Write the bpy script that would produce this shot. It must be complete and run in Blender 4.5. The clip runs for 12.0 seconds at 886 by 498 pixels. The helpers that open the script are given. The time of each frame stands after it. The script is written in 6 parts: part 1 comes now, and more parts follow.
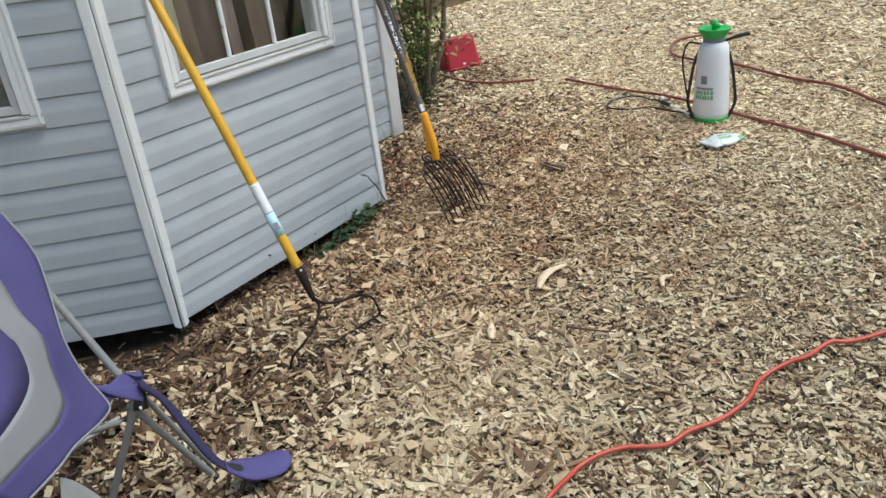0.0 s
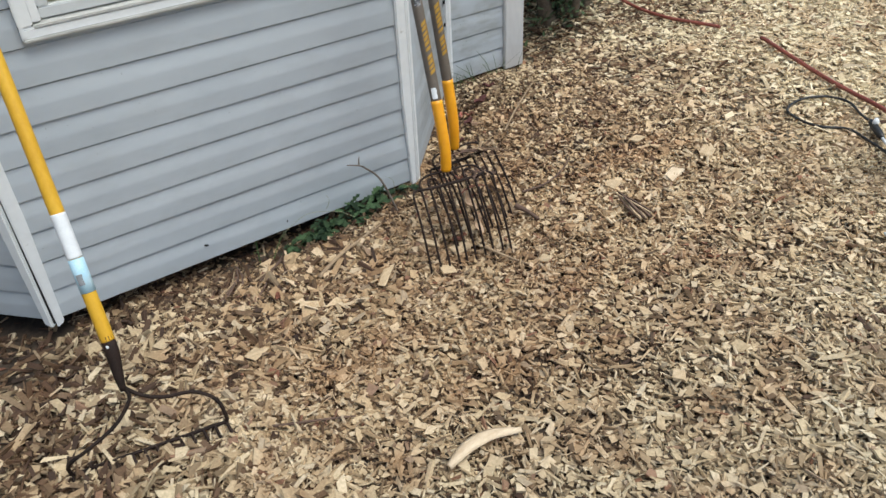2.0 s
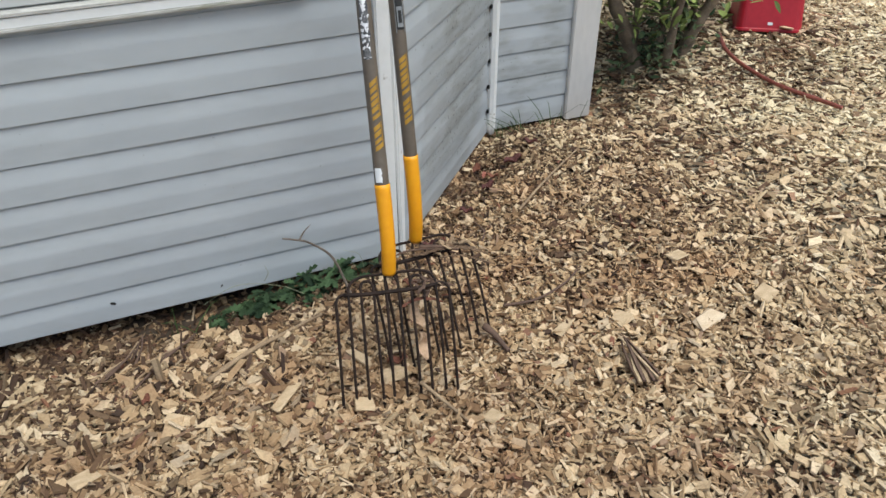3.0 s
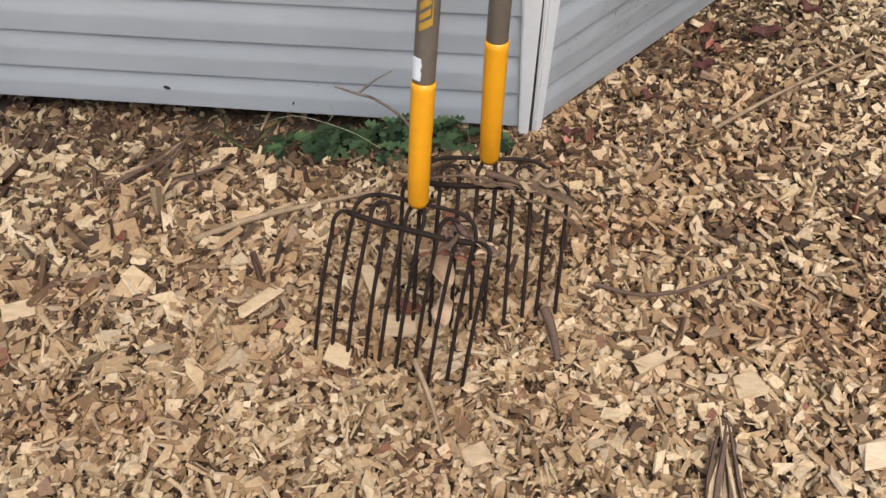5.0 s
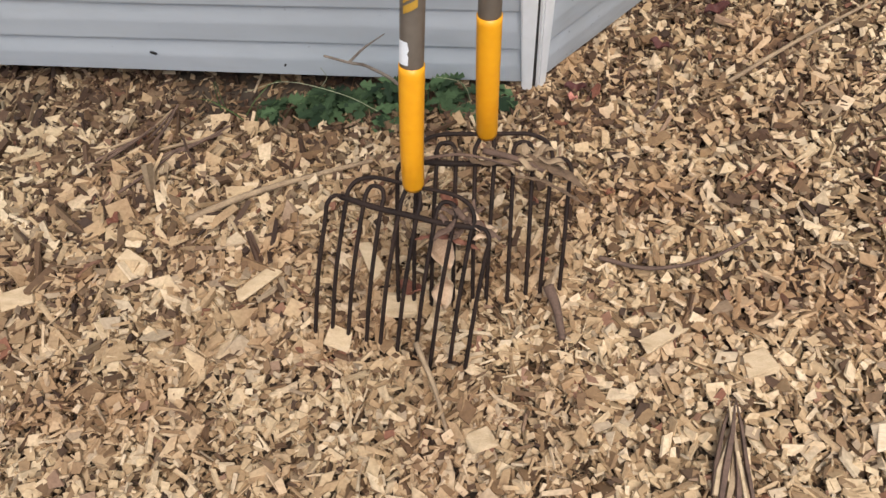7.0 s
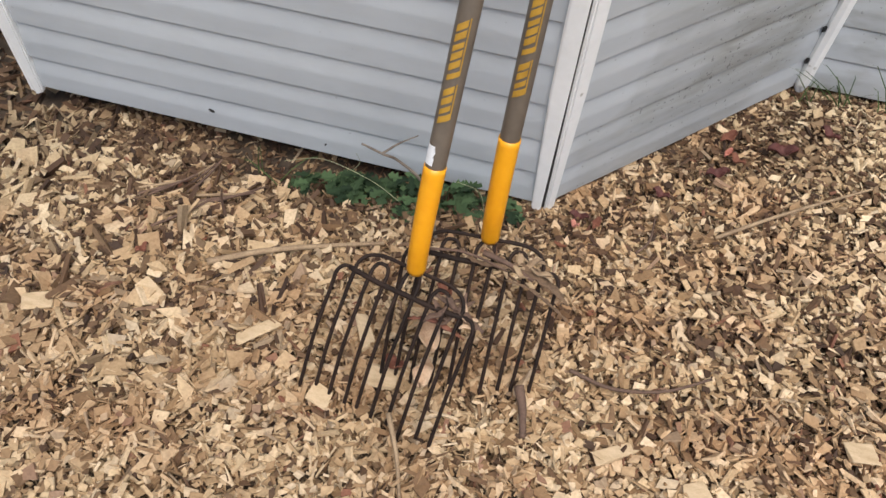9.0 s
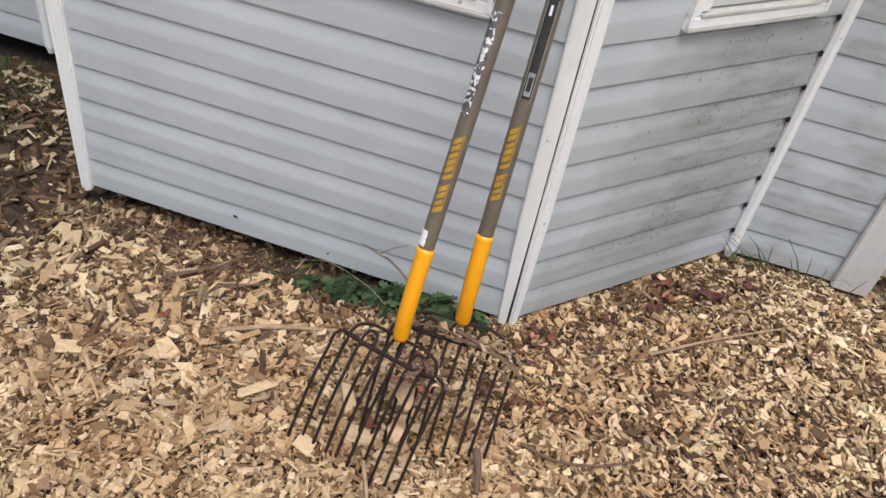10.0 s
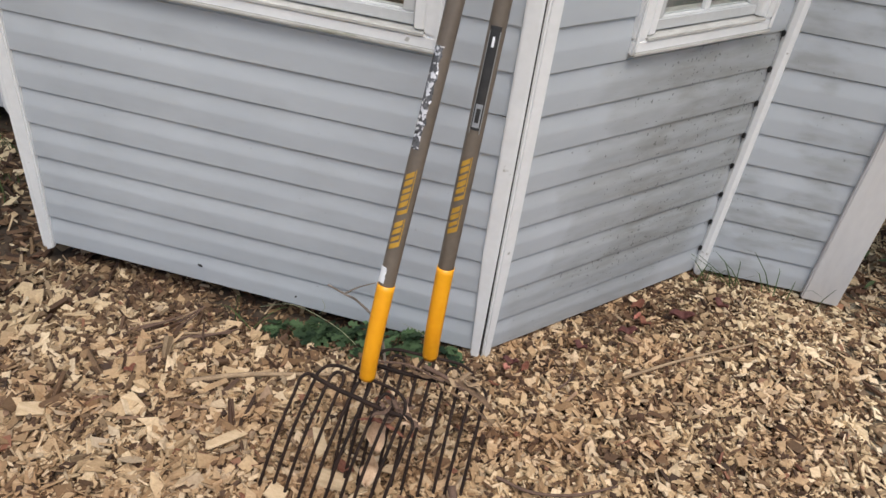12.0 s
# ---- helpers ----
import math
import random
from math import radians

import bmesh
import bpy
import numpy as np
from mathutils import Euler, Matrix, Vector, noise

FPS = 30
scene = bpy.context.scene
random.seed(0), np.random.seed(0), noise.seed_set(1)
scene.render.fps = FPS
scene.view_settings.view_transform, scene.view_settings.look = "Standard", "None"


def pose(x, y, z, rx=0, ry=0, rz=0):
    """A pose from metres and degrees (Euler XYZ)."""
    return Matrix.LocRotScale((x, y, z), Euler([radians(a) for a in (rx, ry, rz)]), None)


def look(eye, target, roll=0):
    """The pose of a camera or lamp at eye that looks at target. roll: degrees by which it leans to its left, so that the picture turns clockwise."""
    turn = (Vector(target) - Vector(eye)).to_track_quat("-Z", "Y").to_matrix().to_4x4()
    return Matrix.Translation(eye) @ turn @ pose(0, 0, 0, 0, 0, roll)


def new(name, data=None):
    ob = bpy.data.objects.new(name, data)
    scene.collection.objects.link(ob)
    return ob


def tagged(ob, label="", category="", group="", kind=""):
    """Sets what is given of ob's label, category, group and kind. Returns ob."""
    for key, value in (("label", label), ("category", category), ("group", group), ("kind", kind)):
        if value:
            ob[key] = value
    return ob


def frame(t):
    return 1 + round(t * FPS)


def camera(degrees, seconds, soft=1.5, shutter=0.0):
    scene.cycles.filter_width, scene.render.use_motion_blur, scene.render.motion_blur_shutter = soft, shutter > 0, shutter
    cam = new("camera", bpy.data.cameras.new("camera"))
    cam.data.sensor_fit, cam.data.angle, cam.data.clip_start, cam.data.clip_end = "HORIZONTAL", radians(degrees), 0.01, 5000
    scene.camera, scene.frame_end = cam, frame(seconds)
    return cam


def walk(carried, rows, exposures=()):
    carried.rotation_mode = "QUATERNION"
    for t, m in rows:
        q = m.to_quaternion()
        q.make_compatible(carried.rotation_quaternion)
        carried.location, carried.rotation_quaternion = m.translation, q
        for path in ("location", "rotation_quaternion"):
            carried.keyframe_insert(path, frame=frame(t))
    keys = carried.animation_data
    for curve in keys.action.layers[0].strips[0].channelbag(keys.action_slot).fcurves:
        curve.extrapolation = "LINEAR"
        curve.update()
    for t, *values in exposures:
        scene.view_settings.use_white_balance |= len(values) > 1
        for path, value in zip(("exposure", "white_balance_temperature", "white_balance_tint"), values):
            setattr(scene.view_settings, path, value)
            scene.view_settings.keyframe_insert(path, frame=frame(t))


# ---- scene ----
cam = camera(60.2, 12.0, soft=1.5)
PATH = [
    (0, (-1.529, -2.346, 1.454), (-0.049, -1.301, 0.606), -6.5),
    (0.2, (-1.358, -2.37, 1.495), (0.017, -1.3, 0.513), -6.0),
    (0.5, (-1.154, -2.357, 1.512), (0.131, -1.235, 0.467), -6.4),
    (0.7, (-0.999, -2.319, 1.517), (0.233, -1.166, 0.443), -6.9),
    (1, (-0.786, -2.268, 1.544), (0.345, -1.073, 0.408), -6.0),
    (1.2, (-0.604, -2.264, 1.555), (0.463, -1.049, 0.378), -6.1),
    (1.5, (-0.389, -2.257, 1.549), (0.64, -1.004, 0.378), -2.7),
    (1.7, (-0.215, -2.239, 1.564), (0.761, -0.954, 0.382), -1.8),
    (2, (0.01, -2.161, 1.539), (0.902, -0.807, 0.369), -3.1),
    (2.2, (0.179, -2.088, 1.546), (1.03, -0.682, 0.406), -3.1),
    (2.5, (0.381, -1.996, 1.562), (1.182, -0.562, 0.42), -3.7),
    (2.7, (0.536, -1.929, 1.527), (1.269, -0.465, 0.378), -2.4),
    (4.3, (1.267, -1.388, 1.36), (1.19, -0.094, -0.163), -2.1),
    (4.5, (1.312, -1.337, 1.356), (1.159, -0.112, -0.217), -3.6),
    (5, (1.286, -1.206, 1.323), (1.133, -0.09, -0.329), -2.2),
    (5.5, (1.26, -1.133, 1.305), (1.093, -0.081, -0.388), -2.7),
    (6, (1.29, -1.103, 1.294), (1.132, -0.143, -0.454), -2.3),
    (6.5, (1.304, -1.096, 1.315), (1.132, -0.179, -0.454), -7.1),
    (6.7, (1.307, -1.09, 1.325), (1.122, -0.17, -0.442), -7.5),
    (8.3, (1.291, -1.138, 1.401), (1.137, -0.087, -0.294), -0.9),
    (8.5, (1.312, -1.141, 1.415), (1.141, -0.063, -0.26), 0.6),
    (9, (1.333, -1.181, 1.434), (1.104, -0.027, -0.183), 4.7),
    (9.2, (1.339, -1.221, 1.454), (1.048, 0.001, -0.102), 6.0),
    (9.5, (1.351, -1.356, 1.491), (0.984, -0.035, 0.035), 8.5),
    (9.8, (1.393, -1.494, 1.507), (1.087, -0.02, 0.191), 11.7),
    (10, (1.401, -1.529, 1.526), (1.118, -0.021, 0.244), 10.6),
    (10.5, (1.424, -1.521, 1.542), (1.133, 0.037, 0.323), 7.1),
    (11, (1.463, -1.525, 1.533), (1.206, 0.04, 0.315), 5.9),
    (11.5, (1.45, -1.512, 1.54), (1.223, 0.054, 0.317), 7.3),
    (12, (1.446, -1.511, 1.525), (1.178, 0.062, 0.32), 7.6),
]
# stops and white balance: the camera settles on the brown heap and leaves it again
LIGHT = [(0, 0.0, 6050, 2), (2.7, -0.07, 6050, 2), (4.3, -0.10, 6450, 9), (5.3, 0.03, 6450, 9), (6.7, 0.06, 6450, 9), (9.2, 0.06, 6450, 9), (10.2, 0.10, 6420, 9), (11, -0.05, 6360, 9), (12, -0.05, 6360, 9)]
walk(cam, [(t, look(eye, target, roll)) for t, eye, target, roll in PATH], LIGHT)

# ---- world, sun, exposure ----
world = bpy.data.worlds.new("overcast_sky")
world.use_nodes = True
scene.world = world
wn = world.node_tree.nodes
sky = wn.new("ShaderNodeTexSky")
sky.sky_type = 'NISHITA'
sky.sun_disc = False
sky.sun_elevation, sky.sun_rotation = radians(68), radians(153)
sky.air_density, sky.dust_density, sky.ozone_density = 1.0, 4.0, 1.0
world.node_tree.links.new(sky.outputs[0], wn["Background"].inputs[0])
wn["Background"].inputs[1].default_value = 0.13
sun = new("sun", bpy.data.lights.new("sun", 'SUN'))
sun.data.energy, sun.data.angle, sun.data.color = 2.8, radians(45), (1.0, 0.965, 0.92)
SUN_DIR = Vector((math.sin(radians(153)) * math.cos(radians(68)), math.cos(radians(153)) * math.cos(radians(68)), math.sin(radians(68))))
sun.matrix_world = look(SUN_DIR * 20, (0, 0, 0))
scene.view_settings.exposure = 0.0

# ---- materials ----


def material(name, rough=0.6, metal=0.0):
    m = bpy.data.materials.new(name)
    m.use_nodes = True
    b = m.node_tree.nodes["Principled BSDF"]
    b.inputs["Roughness"].default_value = rough
    b.inputs["Metallic"].default_value = metal
    return m, m.node_tree.nodes, m.node_tree.links, b


def ramp(nodes, stops, mode='LINEAR'):
    r = nodes.new("ShaderNodeValToRGB")
    r.color_ramp.interpolation = mode
    els = r.color_ramp.elements
    while len(els) < len(stops):
        els.new(0.5)
    for e, (p, c) in zip(els, stops):
        e.position, e.color = p, (*c, 1)
    return r


def mottled(name, dark, light, scale, rough=0.6, metal=0.0, bump=0.0, fine=None, stretch=(1, 1, 1), spots=None):
    """A surface between two colours, by noise at two sizes, with a fine relief."""
    m, n, l, b = material(name, rough, metal)
    tc, mp = n.new("ShaderNodeTexCoord"), n.new("ShaderNodeMapping")
    mp.inputs["Scale"].default_value = stretch
    l.new(tc.outputs["Object"], mp.inputs[0])
    t1, t2 = n.new("ShaderNodeTexNoise"), n.new("ShaderNodeTexNoise")
    for t, s in ((t1, scale), (t2, fine or scale * 9)):
        t.inputs["Scale"].default_value, t.inputs["Detail"].default_value = s, 4
        l.new(mp.outputs[0], t.inputs[0])
    mix = n.new("ShaderNodeMix")
    mix.inputs[0].default_value = 0.4
    l.new(t1.outputs[0], mix.inputs[2]), l.new(t2.outputs[0], mix.inputs[3])
    r = ramp(n, [(0.32, dark), (0.68, light)])
    l.new(mix.outputs[0], r.inputs[0])
    colour = r.outputs[0]
    if spots:
        t3 = n.new("ShaderNodeTexNoise")
        t3.inputs["Scale"].default_value, t3.inputs["Detail"].default_value = spots[1], 3
        l.new(mp.outputs[0], t3.inputs[0])
        k = ramp(n, [(spots[2], (0, 0, 0)), (spots[2] + 0.05, (1, 1, 1))])
        l.new(t3.outputs[0], k.inputs[0])
        mx = n.new("ShaderNodeMix")
        mx.data_type = 'RGBA'
        l.new(k.outputs[0], mx.inputs[0]), l.new(colour, mx.inputs[6])
        mx.inputs[7].default_value = (*spots[0], 1)
        colour = mx.outputs[2]
    l.new(colour, b.inputs["Base Color"])
    if bump:
        bp = n.new("ShaderNodeBump")
        bp.inputs["Strength"].default_value, bp.inputs["Distance"].default_value = bump, 0.002
        l.new(t2.outputs[0], bp.inputs["Height"]), l.new(bp.outputs[0], b.inputs["Normal"])
    return m


def vinyl_siding(name, mildew, streak=False):
    """Grey vinyl with long grain and grime; mildew: how much grey-brown growth, board by board."""
    m, n, l, b = material(name, 0.5)

    def val(op, x, y=None, z=None):
        k = n.new("ShaderNodeMath")
        k.operation = op
        for i, q in enumerate((x, y, z)):
            if isinstance(q, (int, float)):
                k.inputs[i].default_value = q
            elif q is not None:
                l.new(q, k.inputs[i])
        return k.outputs[0]

    def ease(x, lo, hi):
        k = n.new("ShaderNodeMapRange")
        k.interpolation_type = 'SMOOTHSTEP'
        for i, q in ((0, x), (1, lo), (2, hi)):
            if isinstance(q, (int, float)):
                k.inputs[i].default_value = q
            else:
                l.new(q, k.inputs[i])
        return k.outputs[0]

    def grain(scale, detail, stretch=None):
        t = n.new("ShaderNodeTexNoise")
        t.inputs["Scale"].default_value, t.inputs["Detail"].default_value = scale, detail
        if stretch:
            mp = n.new("ShaderNodeMapping")
            mp.inputs["Scale"].default_value = stretch
            l.new(tc.outputs["Object"], mp.inputs[0]), l.new(mp.outputs[0], t.inputs[0])
        else:
            l.new(tc.outputs["Object"], t.inputs[0])
        return t.outputs[0]
    tc, sep = n.new("ShaderNodeTexCoord"), n.new("ShaderNodeSeparateXYZ")
    l.new(tc.outputs["Object"], sep.inputs[0])
    along, high = sep.outputs[0], sep.outputs[2]
    board = val('FLOOR', val('DIVIDE', val('SUBTRACT', high, 0.0495), 0.1016))
    chance = n.new("ShaderNodeTexWhiteNoise")
    chance.noise_dimensions = '1D'
    l.new(board, chance.inputs["W"])
    lots = n.new("ShaderNodeSeparateXYZ")
    l.new(chance.outputs["Color"], lots.inputs[0])
    base = ramp(n, [(0.3, (0.465, 0.498, 0.528)), (0.7, (0.54, 0.575, 0.605))])
    l.new(grain(2.2, 4, (1.2, 1.2, 3.5)), base.inputs[0])
    cloud, smear, dots = grain(5.0, 5, (1.0, 1.0, 2.2)), grain(22, 8, (0.45, 1.0, 1.9)), grain(85, 3)
    if streak:
        # each board begins to be stained at its own place; the stain narrows downwards
        wob = val('MULTIPLY', val('SUBTRACT', cloud, 0.5), 0.22)
        s = val('ADD', along, wob)
        first = val('MULTIPLY_ADD', lots.outputs[0], 0.10, val('MULTIPLY_ADD', ease(high, 0.12, 0.50), 0.13, -0.01))
        last = val('ADD', val('MULTIPLY_ADD', high, 0.36, 0.56), val('MULTIPLY', lots.outputs[1], 0.12))
        field = val('MULTIPLY', ease(s, first, val('ADD', first, 0.07)), val('SUBTRACT', 1.0, ease(s, last, val('ADD', last, 0.14))))
        field = val('MULTIPLY', field, ease(high, 0.90, 0.84))
        heart = val('MULTIPLY', ease(s, val('ADD', first, 0.10), val('ADD', first, 0.34)), ease(high, 0.02, 0.26))
        heart = val('MULTIPLY', heart, val('MULTIPLY_ADD', ease(cloud, 0.42, 0.60), 0.55, 0.35))
        field = val('MULTIPLY', field, val('MULTIPLY_ADD', heart, 0.62, 0.52))
        field = val('MULTIPLY', field, val('MULTIPLY_ADD', lots.outputs[2], 0.22, 0.78))
        field = val('MAXIMUM', field, val('MULTIPLY', ease(high, 0.95, 0.60), 0.16))
    else:
        field = ease(val('MULTIPLY_ADD', lots.outputs[2], 0.16, cloud), 0.54, 0.70)
    rough_edge = val('MULTIPLY_ADD', ease(smear, 0.36, 0.62), 0.30 if streak else 0.6, 0.64 if streak else 0.4)
    amount = val('MULTIPLY', val('MULTIPLY', field, rough_edge), mildew)
    mix = n.new("ShaderNodeMix")
    mix.data_type = 'RGBA'
    l.new(amount, mix.inputs[0]), l.new(base.outputs[0], mix.inputs[6])
    mix.inputs[7].default_value = (0.226, 0.224, 0.198, 1)
    # small dark flecks, thicker where the growth is
    fleck = val('MULTIPLY', ease(val('MULTIPLY_ADD', field, 0.16 * mildew, dots), 0.735, 0.765), 0.25 + 0.5 * mildew)
    mix2 = n.new("ShaderNodeMix")
    mix2.data_type = 'RGBA'
    l.new(fleck, mix2.inputs[0]), l.new(mix.outputs[2], mix2.inputs[6])
    mix2.inputs[7].default_value = (0.1, 0.1, 0.095, 1)
    l.new(mix2.outputs[2], b.inputs["Base Color"])
    bp = n.new("ShaderNodeBump")
    bp.inputs["Strength"].default_value, bp.inputs["Distance"].default_value = 0.12, 0.001
    l.new(grain(60, 3), bp.inputs["Height"]), l.new(bp.outputs[0], b.inputs["Normal"])
    return m


def chips_material(name, old=False):
    """Fresh and weathered wood: each chip its own tone, with grain along it."""
    m, n, l, b = material(name, 0.8)
    g = n.new("ShaderNodeNewGeometry")
    fresh = [(0.0, (0.055, 0.030, 0.017)), (0.05, (0.135, 0.076, 0.038)), (0.12, (0.26, 0.160, 0.082)), (0.24, (0.375, 0.250, 0.135)),
             (0.44, (0.485, 0.342, 0.198)), (0.66, (0.575, 0.428, 0.262)), (0.88, (0.69, 0.545, 0.370)), (0.965, (0.36, 0.275, 0.185)), (1.0, (0.22, 0.085, 0.048))]
    grey = [(0.0, (0.16, 0.112, 0.066)), (0.05, (0.29, 0.222, 0.135)), (0.14, (0.43, 0.346, 0.218)), (0.30, (0.53, 0.437, 0.283)),
            (0.55, (0.60, 0.508, 0.343)), (0.76, (0.67, 0.583, 0.410)), (0.93, (0.72, 0.635, 0.465)), (0.97, (0.42, 0.345, 0.245)), (1.0, (0.32, 0.175, 0.10))]
    # dark tones for rotted mulch, and for shade between and under things
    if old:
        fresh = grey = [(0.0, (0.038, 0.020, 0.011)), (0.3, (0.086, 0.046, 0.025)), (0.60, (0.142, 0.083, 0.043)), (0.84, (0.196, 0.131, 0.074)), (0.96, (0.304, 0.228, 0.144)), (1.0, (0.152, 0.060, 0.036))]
    ra, rb = ramp(n, fresh), ramp(n, grey)
    tc = n.new("ShaderNodeTexCoord")
    # freshly spread heap by the forks, older greyer chips away from it
    away, wob, tot = n.new("ShaderNodeVectorMath"), n.new("ShaderNodeTexNoise"), n.new("ShaderNodeMath")
    away.operation, tot.operation = 'DISTANCE', 'ADD'
    away.inputs[1].default_value = (1.15, -0.35, 0.1)
    wob.inputs["Scale"].default_value = 1.8
    l.new(tc.outputs["Object"], away.inputs[0]), l.new(tc.outputs["Object"], wob.inputs[0])
    l.new(away.outputs["Value"], tot.inputs[0]), l.new(wob.outputs[0], tot.inputs[1])
    mr = n.new("ShaderNodeMapRange")
    mr.inputs[1].default_value, mr.inputs[2].default_value = 1.2, 2.2
    l.new(tot.outputs[0], mr.inputs[0])
    for q in (ra, rb):
        l.new(g.outputs["Random Per Island"], q.inputs[0])
    r = n.new("ShaderNodeMix")
    r.data_type = 'RGBA'
    l.new(mr.outputs[0], r.inputs[0]), l.new(ra.outputs[0], r.inputs[6]), l.new(rb.outputs[0], r.inputs[7])
    t1, t2 = n.new("ShaderNodeTexNoise"), n.new("ShaderNodeTexNoise")
    t1.inputs["Scale"].default_value, t1.inputs["Detail"].default_value = 160, 4
    t2.inputs["Scale"].default_value, t2.inputs["Detail"].default_value = 7.0, 4
    for t in (t1, t2):
        l.new(tc.outputs["Object"], t.inputs[0])
    k = ramp(n, [(0.3, (0.76, 0.73, 0.70)), (0.7, (1.06, 1.05, 1.04))])
    l.new(t1.outputs[0], k.inputs[0])
    k2 = ramp(n, [(0.33, (0.875, 0.775, 0.705)), (0.45, (0.965, 0.925, 0.897)), (0.56, (1.047, 1.045, 1.02)), (0.70, (1.107, 1.115, 1.125))])
    l.new(t2.outputs[0], k2.inputs[0])
    mx = n.new("ShaderNodeMix")
    mx.data_type, mx.blend_type = 'RGBA', 'MULTIPLY'
    mx.inputs[0].default_value = 1
    l.new(r.outputs[2], mx.inputs[6]), l.new(k.outputs[0], mx.inputs[7])
    mx2 = n.new("ShaderNodeMix")
    mx2.data_type, mx2.blend_type = 'RGBA', 'MULTIPLY'
    mx2.inputs[0].default_value = 1
    l.new(mx.outputs[2], mx2.inputs[6]), l.new(k2.outputs[0], mx2.inputs[7])
    # chips out in the yard are painted lighter to make up for missing light
    sx, yard_lift, tone = n.new("ShaderNodeSeparateXYZ"), n.new("ShaderNodeMapRange"), n.new("ShaderNodeVectorMath")
    l.new(tc.outputs["Object"], sx.inputs[0]), l.new(sx.outputs[0], yard_lift.inputs[0])
    yard_lift.inputs[1].default_value, yard_lift.inputs[2].default_value, yard_lift.inputs[3].default_value, yard_lift.inputs[4].default_value = 1.1, 2.7, 0.93, 1.28
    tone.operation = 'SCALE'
    l.new(mx2.outputs[2], tone.inputs[0]), l.new(yard_lift.outputs[0], tone.inputs["Scale"])
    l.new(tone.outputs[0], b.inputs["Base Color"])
    bp = n.new("ShaderNodeBump")
    bp.inputs["Strength"].default_value, bp.inputs["Distance"].default_value = 0.35, 0.001
    l.new(t1.outputs[0], bp.inputs["Height"]), l.new(bp.outputs[0], b.inputs["Normal"])
    return m


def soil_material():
    """Fines under the chips: dark by the house, partly as shade under the siding; pale shreds out in the yard."""
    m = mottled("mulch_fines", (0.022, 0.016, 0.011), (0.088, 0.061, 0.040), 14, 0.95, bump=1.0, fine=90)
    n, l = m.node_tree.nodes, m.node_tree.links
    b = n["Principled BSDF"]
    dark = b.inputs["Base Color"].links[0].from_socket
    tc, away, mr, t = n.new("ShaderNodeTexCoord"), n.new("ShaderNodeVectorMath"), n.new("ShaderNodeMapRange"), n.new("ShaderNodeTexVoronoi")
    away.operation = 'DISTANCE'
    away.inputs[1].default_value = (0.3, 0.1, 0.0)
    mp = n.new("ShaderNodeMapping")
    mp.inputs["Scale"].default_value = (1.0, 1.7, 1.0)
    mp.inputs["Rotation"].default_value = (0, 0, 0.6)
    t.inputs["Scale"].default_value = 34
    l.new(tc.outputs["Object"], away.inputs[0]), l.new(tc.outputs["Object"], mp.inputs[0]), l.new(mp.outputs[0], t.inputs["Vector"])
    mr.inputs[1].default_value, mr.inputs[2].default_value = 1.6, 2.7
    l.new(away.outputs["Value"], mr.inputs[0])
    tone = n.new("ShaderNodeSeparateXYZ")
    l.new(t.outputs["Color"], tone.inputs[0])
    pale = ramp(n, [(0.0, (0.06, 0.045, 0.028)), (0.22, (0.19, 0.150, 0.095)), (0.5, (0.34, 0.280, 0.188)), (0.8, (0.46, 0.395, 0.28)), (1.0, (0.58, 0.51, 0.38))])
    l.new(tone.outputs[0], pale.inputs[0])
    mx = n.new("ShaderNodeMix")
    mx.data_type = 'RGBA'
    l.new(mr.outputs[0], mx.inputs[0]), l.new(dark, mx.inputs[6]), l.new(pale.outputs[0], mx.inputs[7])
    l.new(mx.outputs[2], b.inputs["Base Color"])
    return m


def leaf_material(name, dark, light, by_object=False):
    m, n, l, b = material(name, 0.8)
    b.inputs["Specular IOR Level"].default_value = 0.25
    g = n.new("ShaderNodeObjectInfo") if by_object else n.new("ShaderNodeNewGeometry")
    r = ramp(n, [(0.0, dark), (0.6, light), (1.0, tuple(min(1, c * 1.35) for c in light))])
    l.new(g.outputs["Random" if by_object else "Random Per Island"], r.inputs[0])
    l.new(r.outputs[0], b.inputs["Base Color"])
    return m


def glass_material():
    m, n, l, b = material("window_glass", 0.02)
    b.inputs["Base Color"].default_value = (0.9, 0.93, 0.92, 1)
    b.inputs["Transmission Weight"].default_value = 1.0
    b.inputs["IOR"].default_value = 1.45
    b.inputs["Specular IOR Level"].default_value = 0.3
    return m


M_SIDING = vinyl_siding("grey_vinyl_siding", 0.10)
M_SIDING_STAINED = vinyl_siding("mildewed_vinyl_siding", 0.80, True)
# house wall: grey mottling, strengthened to put the eave's shade into the colour
M_SIDING_DULL = vinyl_siding("mottled_shaded_siding", 0.42)
M_WHITE = mottled("white_vinyl_trim", (0.83, 0.835, 0.825), (0.92, 0.925, 0.92), 7, 0.45, bump=0.1, spots=((0.50, 0.49, 0.45), 26, 0.71))
# house corner board: a greyer white than the vinyl trim
M_BOARD = mottled("greyish_white_board", (0.60, 0.585, 0.575), (0.72, 0.705, 0.69), 6, 0.55, bump=0.15, stretch=(1, 1, 0.3), spots=((0.45, 0.44, 0.41), 20, 0.70))
M_SILL = mottled("white_sill_dusty", (0.40, 0.39, 0.355), (0.68, 0.67, 0.635), 9, 0.5, bump=0.1, stretch=(0.4, 1, 3), spots=((0.36, 0.36, 0.30), 16, 0.62))
M_SASH = mottled("grey_white_sash", (0.56, 0.57, 0.56), (0.66, 0.67, 0.67), 6, 0.45, bump=0.05)
